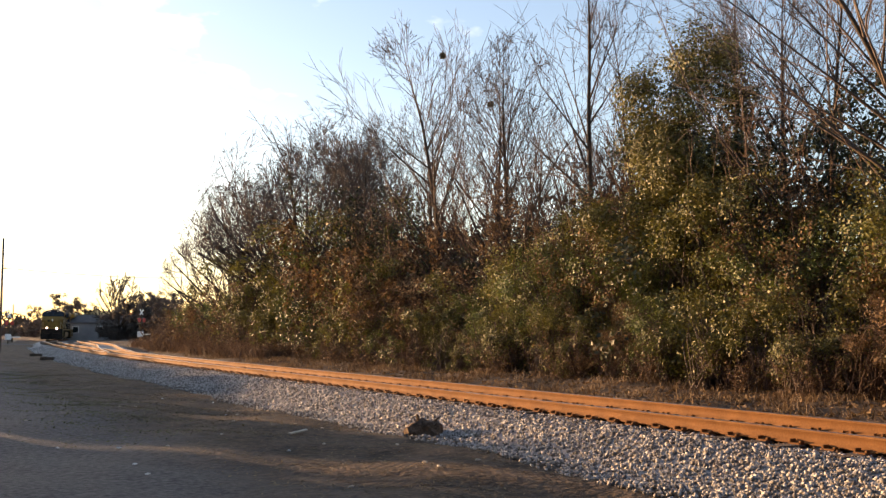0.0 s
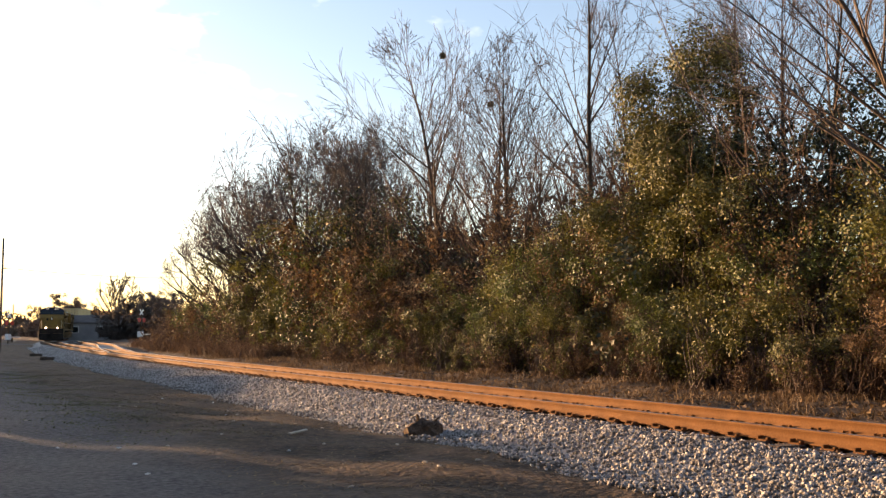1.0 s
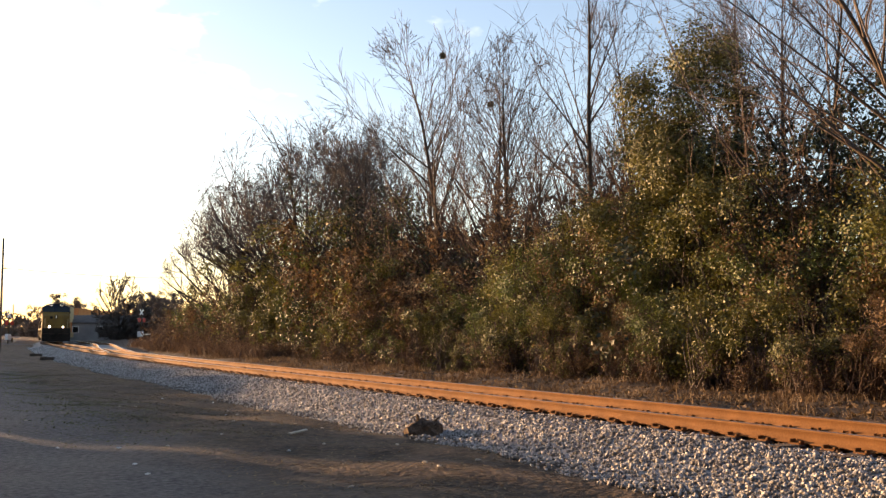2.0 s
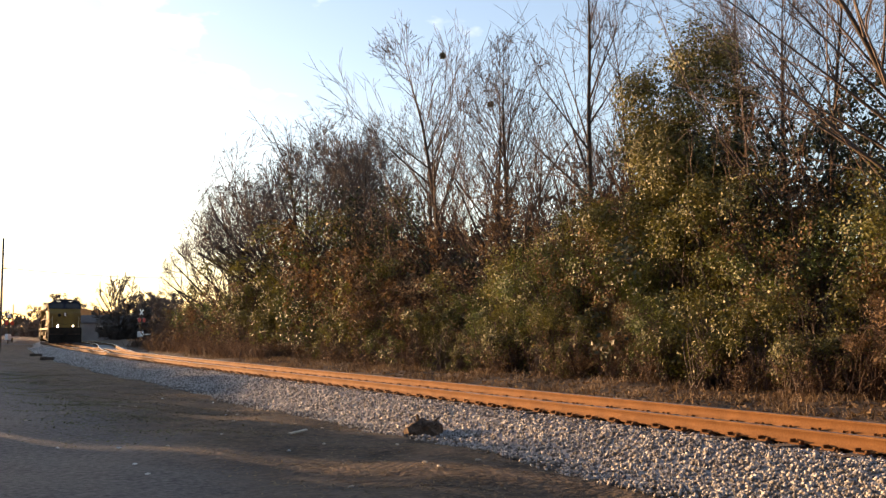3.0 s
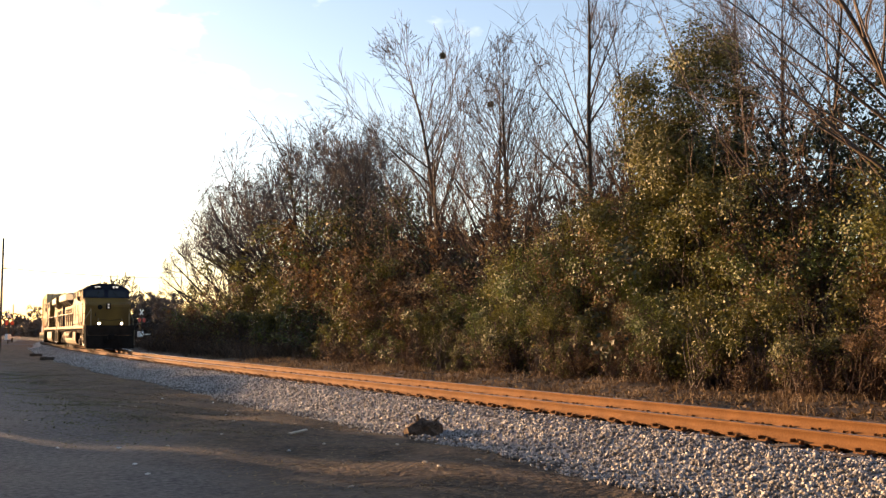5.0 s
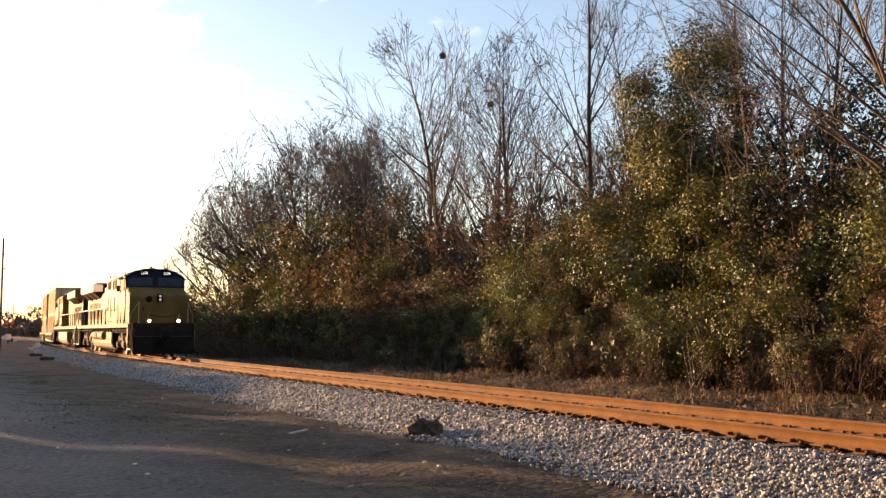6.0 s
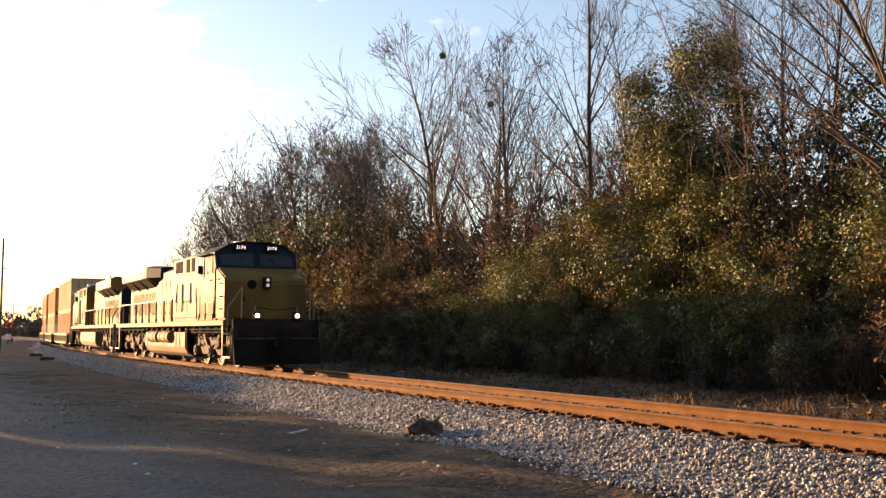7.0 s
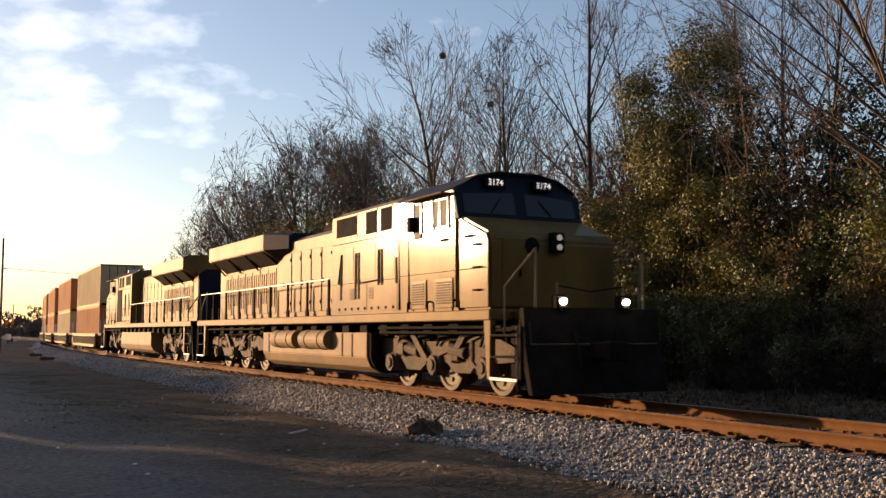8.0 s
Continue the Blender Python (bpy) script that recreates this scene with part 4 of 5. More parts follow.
def locomotive(label, trailing=False):
    L = thing("locomotive", label, "locomotive", "locomotives of the train")
    wheels = []
    # underframe and running gear
    bm = boxes((-19.75, 0.72, -1.5, 1.5, 1.40, 1.60), (0.70, 1.74, -1.04, 1.04, 1.42, 1.58), bevel=0.02)
    under = part("underframe", bm, M["yellow"], L, "yellow-edged steel underframe")
    part("underframe_beam", boxes((-19.6, 1.7, -0.95, 0.95, 1.02, 1.40)), M["black"], under)
    for k in range(17):
        x = -1.0 - k * 1.08
        part("equipment_box", boxes((x - 0.22, x + 0.22, -1.30, 1.30, 1.14, 1.352), bevel=0.03), M["black"], under)
    for p, q in (((-4.2, -1.42, 1.28), (1.0, -1.42, 1.28)), ((-4.2, -1.36, 1.18), (0.6, -1.36, 1.18)),
                 ((-18.8, -1.42, 1.28), (-12.6, -1.42, 1.28)), ((-4.2, 1.42, 1.28), (1.0, 1.42, 1.28))):
        part("pipe", rods(0.03, (p, q)), M["black"], under)
    loco_truck(0.0, L, wheels)
    loco_truck(-14.1, L, wheels)
    prof = [(-1.46, 1.18), (-1.46, 0.62), (-1.36, 0.40), (-1.1, 0.26), (1.1, 0.26), (1.36, 0.40), (1.46, 0.62), (1.46, 1.18)]
    tank = part("fuel_tank", prism(prof, -12.25, -4.75, "x", bevel=0.02), M["tank"], L, "dusty fuel tank")
    part("tank_end", prism([(y * 0.97, 0.27 + (z - 0.26) * 0.97) for y, z in prof], -4.74, -4.62, "x"), M["black"], tank)
    for x in (-6.2, -5.6, -11.7):
        part("tank_band", boxes((x - 0.03, x + 0.03, -1.475, -1.45, 0.62, 1.16)), M["dusty"], tank)
    for xa, xb in ((-11.0, -9.2), (-8.7, -6.9)):
        bm = rod(bmesh.new(), (xa, -1.45, 1.0), (xb, -1.45, 1.0), 0.24, 20)
        rod(bm, (xa - 0.07, -1.45, 1.0), (xa, -1.45, 1.0), 0.17, 20, 0.24)
        for k in (0.25, 0.75):
            rod(bm, (xa + (xb - xa) * k - 0.025, -1.45, 1.0), (xa + (xb - xa) * k + 0.025, -1.45, 1.0), 0.255, 20)
        part("air_reservoir", bm, M["tank"], L, "round dusty air tank", smooth=False)
    # nose and cab
    nose = part("nose", prism([(0.59, 1.60), (0.59, 2.86), (0.50, 3.02), (-0.56, 3.42), (-0.56, 1.60)], -1.42, 1.42, bevel=0.05), M["yellow"], L,
                "short yellow nose with a round emblem")
    part("nose_door", boxes((0.585, 0.61, -1.15, -0.72, 1.66, 2.9), bevel=0.008), M["yellow"], nose)
    part("door_handle", boxes((0.61, 0.64, -0.80, -0.76, 2.2, 2.4)), M["black"], nose)
    part("emblem", prism([(-0.5 + 0.16 * math.cos(a * math.pi / 8), 2.78 + 0.16 * math.sin(a * math.pi / 8)) for a in range(16)], 0.592, 0.60, "x"), M["black"], nose, "small round dark emblem")
    part("headlight", boxes((0.56, 0.76, -0.13, 0.13, 2.66, 3.04), bevel=0.02), M["black"], nose)
    for z in (2.76, 2.94):
        part("headlight_lens", turned([(0.06, 0.0), (0.06, 0.01), (0.03, 0.02)], (0, 0), 14), M["glass" if trailing else "lamp_low"], nose).matrix_basis = pose(0.762, 0, z, 0, 0, -90)
    ring = [(-1.42, 1.60), (-1.46, 3.93), (-1.30, 4.02), (-0.95, 4.23), (-0.45, 4.33), (0.45, 4.33), (0.95, 4.23), (1.30, 4.02), (1.46, 3.93), (1.42, 1.60)]
    bm = bmesh.new()
    secs = []
    for x_low, x_high in ((-0.55, -0.80), (-3.2, -3.2)):
        secs.append([bm.verts.new((x_low + (x_high - x_low) * max(0, (z - 3.4)) / 0.9 if x_low > -3 else x_low, y, z)) for y, z in ring])
    bm.faces.new(secs[0])
    bm.faces.new(secs[1][::-1])
    for i in range(len(ring)):
        j = (i + 1) % len(ring)
        bm.faces.new((secs[0][i], secs[1][i], secs[1][j], secs[0][j]))
    cab = part("cab", bm, M["yellow"], L, "full-width yellow cab")
    lean = lambda z: -0.55 - 0.25 * max(0, z - 3.4) / 0.9
    bm = bmesh.new()
    mask = [(-1.44, 3.36), (-1.46, 3.92), (-1.30, 4.01), (-0.95, 4.22), (-0.45, 4.32), (0.45, 4.32), (0.95, 4.22), (1.30, 4.01), (1.46, 3.92), (1.44, 3.36)]
    a = [bm.verts.new((lean(z) + 0.03, y, z)) for y, z in mask]
    b = [bm.verts.new((lean(z) - 0.05, y, z)) for y, z in mask]
    bm.faces.new(a), bm.faces.new(b[::-1])
    for i in range(len(mask)):
        bm.faces.new((a[i], b[i], b[(i + 1) % len(mask)], a[(i + 1) % len(mask)]))
    face = part("cab_front", bm, M["navy"], cab, "dark blue cab front")
    bm = bmesh.new()
    top = [(y, z + 0.02) for y, z in ring[1:-1]]
    a = [bm.verts.new((-0.62 if abs(y) < 1.4 else -0.8, y * 1.015, z)) for y, z in top]
    b = [bm.verts.new((-3.25, y * 1.015, z)) for y, z in top]
    for i in range(len(top) - 1):
        bm.faces.new((a[i], b[i], b[i + 1], a[i + 1]))
    bmesh.ops.solidify(bm, geom=list(bm.faces), thickness=0.03)
    part("cab_roof", bm, M["navy"], cab, "dark blue cab roof")
    for sg in (-1, 1):
        bm = bmesh.new()
        q = [(sg * 0.12, 3.48), (sg * 1.30, 3.48), (sg * 1.28, 3.86), (sg * 0.14, 3.94)]
        a = [bm.verts.new((lean(z) + 0.038, y, z)) for y, z in q]
        b = [bm.verts.new((lean(z) + 0.0, y, z)) for y, z in q]
        bm.faces.new(a), bm.faces.new(b[::-1])
        for i in range(4):
            bm.faces.new((a[i], b[i], b[(i + 1) % 4], a[(i + 1) % 4]))
        part("windscreen", bm, M["glass"], face)
        bm = boxes((-0.78, -0.60, *sorted((sg * 0.32, sg * 0.80)), 4.02, 4.21), bevel=0.01)
        part("number_board", bm, M["black"], face, "black number board")
        part("wiper", rods(0.012, ((lean(3.5) + 0.05, sg * 0.7, 3.5), (lean(3.8) + 0.05, sg * 0.45, 3.8))), M["black"], face)
        # side windows, door, mirror
        y = sg * 1.455
        yy = sorted((y - sg * 0.02, y + sg * 0.015))
        part("side_window", boxes((-1.5, -0.9, *yy, 3.26, 3.78), bevel=0.008), M["tinted"], cab)
        part("window_post", boxes((-1.25, -1.19, *sorted((y, y + sg * 0.03)), 3.26, 3.78)), M["yellow"], cab)
        part("side_window", boxes((-2.35, -2.05, *yy, 3.10, 3.80), bevel=0.008), M["tinted"], cab)
        if trailing:
            part("side_window", boxes((-2.0, -1.55, *yy, 3.12, 3.80), bevel=0.008), M["tinted"], cab)
            # a raised black panel stands in for the shade of the recess
            part("door_recess", boxes((-4.45, -3.25, *sorted((sg * 1.43, sg * 1.46)), 1.70, 3.30), bevel=0.02), M["black"], cab, "flat black panel for the shaded recess behind the cab")
        for xw in (-1.53, -0.87, -2.38, -2.02):
            part("window_frame", boxes((xw - 0.025, xw + 0.025, *sorted((y, y + sg * 0.03)), 3.2, 3.84)), M["yellow"], cab)
        part("mirror", boxes((-2.45, -2.3, *sorted((y + sg * 0.03, y + sg * 0.14)), 3.25, 3.55), bevel=0.01), M["black"], cab)
        part("sunshade", boxes((-2.45, -0.8, *sorted((y, y + sg * 0.22)), 3.86, 3.89)), M["dusty"], cab)
        for xa, xb in ((-2.53, -1.86), (-1.45, -0.75)):
            bm = boxes((xa, xb, *sorted((sg * 1.43, sg * 1.452)), 1.66, 2.24), bevel=0.006)
            g = part("locker_door", bm, M["yellow"], cab)
            bm = bmesh.new()
            for k in range(9):
                z = 1.74 + k * 0.05
                box(bm, xa + 0.06, xb - 0.06, *sorted((sg * 1.452, sg * 1.463)), z, z + 0.026)
            part("louvre", bm, M["dusty"], g)
        for x in (-2.6, -1.7, -0.65):
            part("grab_iron", rods(0.02, ((x, sg * 1.49, 1.60), (x, sg * 1.49, 1.8)), ((x, sg * 1.49, 1.78), (x, sg * 1.43, 1.8))), M["black"], cab)
        for x in (-3.12, -2.66, -0.62):
            part("panel_seam", boxes((x - 0.008, x + 0.008, *sorted((sg * 1.42, sg * 1.449)), 1.66, 3.2)), M["black"], cab)
        part("panel_seam", boxes((-3.1, 0.5, *sorted((sg * 1.415, sg * 1.434)), 2.36, 2.372)), M["black"], cab)
        for x in (-1.05, -0.1):
            part("grab_iron", rods(0.018, ((x - 0.12, sg * 1.475, 2.98), (x + 0.12, sg * 1.475, 2.98)), ((x - 0.12, sg * 1.475, 2.98), (x - 0.12, sg * 1.42, 2.98)),
                                   ((x + 0.12, sg * 1.475, 2.98), (x + 0.12, sg * 1.42, 2.98))), M["black"], cab)
        for k in range(3):
            z = 1.95 + 0.42 * k
            part("step_rung", boxes((0.06, 0.30, *sorted((sg * 1.42, sg * 1.47)), z, z + 0.03)), M["black"], nose)
    # equipment hood behind the cab, full width
    arch = lambda w, e, t: [(-w, 1.60), (-w, e), (-w * 0.75, e + (t - e) * 0.7), (-w * 0.35, t), (w * 0.35, t), (w * 0.75, e + (t - e) * 0.7), (w, e), (w, 1.60)]
    aux = part("equipment_hood", prism(arch(1.42, 3.98, 4.22), -7.0, -3.21, "x"), M["yellow"], L, "full-width yellow hood section behind the cab")
    for sg in (-1, 1):
        y = sorted((sg * 1.405, sg * 1.432))
        for x0, x1, z0, z1 in ((-6.7, -5.45, 3.47, 3.92), (-4.92, -4.32, 3.42, 3.93), (-4.1, -3.53, 3.42, 3.93)):
            part("intake_screen", boxes((x0, x1, *y, z0, z1), bevel=0.006), M["black"], aux, "dark air intake screen")
            part("screen_rim", boxes((x0 - 0.03, x1 + 0.03, *sorted((sg * 1.41, sg * 1.437)), z0 - 0.05, z0)), M["yellow"], aux)
            part("screen_rim", boxes((x0 - 0.03, x1 + 0.03, *sorted((sg * 1.41, sg * 1.437)), z1, z1 + 0.04)), M["yellow"], aux)
        for x in (-6.38, -5.49, -5.3, -4.2, -4.02, -3.27):
            part("door_seal", boxes((x - 0.06, x + 0.06, *sorted((sg * 1.41, sg * 1.435)), 1.95 if x < -5 else 2.23, 3.03 if x < -4 else 2.8), bevel=0.006), M["black"], aux, "dark recess beside a door")
        for x0, x1, z0, z1 in ((-6.6, -4.85, 1.66, 2.28), (-4.75, -2.9 - 0.35, 1.66, 2.28), (-6.25, -5.65, 2.4, 3.2), (-5.3, -4.4, 2.4, 3.2), (-4.05, -3.4, 2.4, 3.2)):
            part("access_door", boxes((x0, x1, *sorted((sg * 1.415, sg * 1.428)), z0, z1), bevel=0.005), M["yellow"], aux)
        part("panel_seam", boxes((-6.95, -3.25, *sorted((sg * 1.41, sg * 1.4255)), 3.30, 3.315)), M["black"], aux)
        part("panel_seam", boxes((-6.95, -3.25, *sorted((sg * 1.41, sg * 1.4255)), 2.33, 2.342)), M["black"], aux)
        for k in range(9):
            part("latch", boxes((-6.5 + k * 0.38, -6.44 + k * 0.38, *sorted((sg * 1.428, sg * 1.445)), 1.70, 1.76)), M["black"], aux)
        part("conduit", rods(0.018, ((-6.55, sg * 1.435, 2.35), (-6.35, sg * 1.435, 3.05))), M["black"], aux)
        part("conduit", rods(0.018, ((-4.2, sg * 1.435, 2.35), (-5.1, sg * 1.435, 2.32))), M["black"], aux)
        for xc in (-5.7, -4.6):
            bm = bmesh.new()
            for k in range(6):
                box(bm, xc - 0.12, xc + 0.12, *sorted((sg * 1.428, sg * 1.44)), 1.95 + k * 0.045, 1.97 + k * 0.045)
            part("louvre", bm, M["dusty"], aux)
    # engine hood, narrower
    hood = part("engine_hood", prism(arch(0.98, 3.76, 3.96), -12.0, -7.0, "x"), M["yellow"], L, "yellow engine hood with many doors")
    for sg in (-1, 1):
        for k in range(6):
            x = -7.25 - k * 0.79
            d = part("hood_door", boxes((x - 0.70, x, *sorted((sg * 0.965, sg * 1.0)), 1.75, 3.45), bevel=0.008), M["yellow"], hood)
            for zh in (1.95, 3.2):
                part("hinge", boxes((x - 0.05, x + 0.0, *sorted((sg * 1.0, sg * 1.018)), zh, zh + 0.1)), M["black"], d)
            part("latch", boxes((x - 0.62, x - 0.58, *sorted((sg * 1.0, sg * 1.02)), 2.5, 2.62)), M["black"], d)
            part("door_gap", boxes((x + 0.02, x + 0.075, *sorted((sg * 0.97, sg * 0.995)), 1.75, 3.1)), M["black"], hood, "dark gap between doors")
    part("exhaust_stack", boxes((-10.4, -9.4, -0.35, 0.35, 3.9, 4.2), bevel=0.05), M["black"], hood)
    part("hood_rib", boxes(*[(x - 0.04, x + 0.04, -0.6, 0.6, 3.94, 3.99) for x in (-8, -9, -11)]), M["yellow"], hood)
    # radiator section with overhanging wings
    rad = part("radiator_hood", prism(arch(0.98, 3.5, 3.6), -18.6, -12.0, "x"), M["yellow"], L, "yellow radiator compartment")
    wing = [(-1.50, 3.60), (-1.50, 4.05), (-1.25, 4.14), (1.25, 4.14), (1.50, 4.05), (1.50, 3.60), (0.98, 3.30), (-0.98, 3.30)]
    wg = part("radiator_roof", prism(wing, -18.3, -12.25, "x", bevel=0.02), M["yellow"], L, "overhanging radiator wings")
    bm = bmesh.new()
    a = [bm.verts.new((-12.24, y, z)) for y, z in wing]
    b = [bm.verts.new((-11.2, y * 0.72, 3.45 + (z - 3.45) * 0.86)) for y, z in wing]
    bm.faces.new(a), bm.faces.new(b[::-1])
    for i in range(len(wing)):
        bm.faces.new((a[i], b[i], b[(i + 1) % len(wing)], a[(i + 1) % len(wing)]))
    part("wing_front", bm, M["navy"], wg, "dark sloping wing front")
    for sg in (-1, 1):
        for k in range(3):
            x0 = -17.9 + k * 1.85
            bm = bmesh.new()
            q = [(x0, 0.99, 3.20), (x0 + 1.7, 0.99, 3.20), (x0 + 1.7, 1.44, 3.565), (x0, 1.44, 3.565)]
            a = [bm.verts.new((x, sg * (y + 0.006), z - 0.006)) for x, y, z in q]
            b = [bm.verts.new((x, sg * (y - 0.04), z + 0.03)) for x, y, z in q]
            bm.faces.new(a), bm.faces.new(b[::-1])
            for i in range(4):
                bm.faces.new((a[i], b[i], b[(i + 1) % 4], a[(i + 1) % 4]))
            part("radiator_screen", bm, M["black"], wg, "dark radiator screen")
            part("wing_brace", rods(0.03, ((x0 - 0.06, sg * 1.0, 3.12), (x0 - 0.06, sg * 1.46, 3.58))), M["yellow"], wg)
        for k in range(7):
            x = -17.9 + k * 0.78
            part("hood_door", boxes((x, x + 0.68, *sorted((sg * 0.965, sg * 0.998)), 1.75, 3.1), bevel=0.008), M["yellow"], rad)
            for dx in (0.10, 0.30, 0.52):
                part("louvre_slot", boxes((x + dx, x + dx + 0.075, *sorted((sg * 0.99, sg * 1.006)), 1.95 + 0.1 * (k % 2), 2.98), bevel=0.004), M["black"], rad, "dark upright slot")
    part("hood_end", prism([(-0.96, 1.62), (-0.96, 3.4), (-0.7, 3.58), (0.7, 3.58), (0.96, 3.4), (0.96, 1.62)], -18.66, -18.605, "x"), M["navy"], rad, "dark blue rear end")
    # walkway handrails
    for sg in (-1, 1):
        ys = sg * 1.44
        xs = [-7.15 - k * 1.52 for k in range(8)]
        rail = part("handrail", rods(0.022, ((-7.1, ys, 2.5), (-19.4, ys, 2.5))), M["rail_white"], L, "pale handrail along the walkway")
        for x in xs:
            part("stanchion", boxes((x - 0.035, x + 0.035, ys - 0.025, ys + 0.025, 1.6, 2.5), (x - 0.075, x + 0.075, ys - 0.03, ys + 0.03, 1.55, 1.78)), M["black"], rail)
    # front platform, steps, plow and coupler
    for end, x, sgn in (("front", 1.70, 1), ("rear", -19.75, -1)):
        pl = part("pilot", prism([(x - 0.06 * sgn, 1.60), (x + 0.06 * sgn, 1.60), (x + 0.10 * sgn, 0.95), (x + 0.32 * sgn, 0.14), (x + 0.22 * sgn, 0.14), (x - 0.06 * sgn, 0.9)], -1.45, 1.45), M["black"], L, "black pilot plate and plow")
        part("coupler", boxes((*sorted((x, x + 0.62 * sgn)), -0.13, 0.13, 0.72, 1.02), (*sorted((x + 0.55 * sgn, x + 0.82 * sgn)), -0.2, 0.2, 0.70, 1.04), bevel=0.03), M["black"], L)
        for yh in (-0.45, 0.45):
            part("hose", rods(0.025, ((x + 0.12 * sgn, yh, 1.2), (x + 0.4 * sgn, yh * 1.1, 0.6))), M["black"], L)
        for sg in (-1, 1):
            y0, y1 = sorted((sg * 1.06, sg * 1.5))
            xa, xb = sorted((x - 0.96 * sgn, x - 0.08 * sgn))
            inner = x - 0.98 * sgn
            st = part("steps", boxes(*[(xa, xb, y0, y1, z, z + 0.035) for z in (0.36, 0.74, 1.12)], (xa, xb, *sorted((sg * 1.02, sg * 1.06)), 0.36, 1.40)), M["black"], L)
            part("step_edge", boxes((xa, xb, *sorted((sg * 1.5, sg * 1.515)), 0.35, 0.40)), M["white"], st, "white step edge")
            part("step_side", prism([(inner - 0.20 * sgn, 1.40), (inner + 0.02 * sgn, 1.40), (inner - 0.01 * sgn, 0.36), (inner - 0.09 * sgn, 0.36)], *sorted((sg * 1.38, sg * 1.5))), M["yellow"], st, "yellow step side plate")
            part("step_side", boxes((*sorted((x - 0.07 * sgn, x - 0.02 * sgn)), *sorted((sg * 1.2, sg * 1.46)), 0.34, 1.40)), M["black"], st)
            hr = part("handrail", rods(0.022, ((x - 0.5 * sgn, sg * 1.48, 1.12), (x - 0.5 * sgn, sg * 1.48, 1.98)), ((x - 0.06 * sgn, sg * 1.50, 0.42), (x - 0.06 * sgn, sg * 1.50, 1.30)),
                                              ((x - 0.5 * sgn, sg * 1.48, 1.98), (x, sg * 1.16, 2.62))), M["rail_white"], L, "pale step handrail")
            part("end_rail", rods(0.024, ((x, sg * 1.16, 2.64), (x, sg * 1.16, 1.58)), ((x, sg * 0.72, 1.60), (x, sg * 0.72, 2.05))), M["rail_white"], hr)
        part("chain", rods(0.014, ((x, -0.72, 2.0), (x, 0, 1.9)), ((x, 0, 1.9), (x, 0.72, 2.0))), M["black"], L)
        part("cut_lever", rods(0.018, ((x + 0.13 * sgn, -1.35, 0.98), (x + 0.13 * sgn, 1.35, 0.98)), ((x + 0.13 * sgn, -1.35, 0.98), (x + 0.13 * sgn, -1.38, 1.35))), M["dusty"], L)
    for sg in (-1, 1):
        d = part("ditch_light", boxes((1.62, 1.82, sg * 0.68 - 0.12, sg * 0.68 + 0.12, 1.585, 1.84), bevel=0.03), M["black"], L, "black lamp housing with a lit lens")
        bm = turned([(0.058, 0.0), (0.058, 0.02), (0.04, 0.03)], (0, 0), 16)
        part("lamp_lens", bm, M["lamp_on"], d, "bright warm lamp").matrix_basis = pose(1.825, sg * 0.68, 1.72, 0, 0, -90)
    # roof fittings
    part("horn", rods(0.05, ((-2.6, 0.2, 4.45), (-2.1, 0.2, 4.47)), ((-2.6, 0.05, 4.5), (-2.05, 0.05, 4.52)), ((-2.4, 0.1, 4.3), (-2.4, 0.1, 4.5))), M["dusty"], L)
    part("antenna", boxes((-1.9, -1.5, -0.5, -0.2, 4.3, 4.42), bevel=0.02), M["white"], L)
    part("antenna", boxes((-3.0, -2.8, 0.4, 0.9, 4.2, 4.42), bevel=0.02), M["white"], L)
    return L, wheels


lead, lead_wheels = locomotive("yellow and dark blue diesel freight locomotive with lit lamps")
second, second_wheels = locomotive("yellow freight locomotive running backwards behind the first", trailing=True)
for o in second.children_recursive:
    if o.name.startswith("lamp_lens"):
        o.data = o.data.copy()
        o.data.materials[0] = M["glass"]
        o["label"] = "unlit lamp"
boards = [o for o in lead.children_recursive if o.name.startswith("number_board")]
for sg, bd in zip((-1, 1), boards):
    c = bpy.data.curves.new("digits", "FONT")
    c.body, c.size, c.align_x, c.align_y, c.extrude = "3174", 0.175, "CENTER", "CENTER", 0.003
    tmp = bpy.data.objects.new("digits", c)
    scene.collection.objects.link(tmp)
    me = bpy.data.meshes.new_from_object(tmp.evaluated_get(bpy.context.evaluated_depsgraph_get()))
    bpy.data.objects.remove(tmp)
    me.materials.clear()
    me.materials.append(M["lit_digits"])
    o = new("digits", me)
    o.parent = bd
    o.matrix_basis = Matrix.Translation((-0.592, sg * 0.56, 4.115)) @ Matrix(((0, 0, 1, 0), (1, 0, 0, 0), (0, 1, 0, 0), (0, 0, 0, 1)))
    o["label"] = "white road number digits"


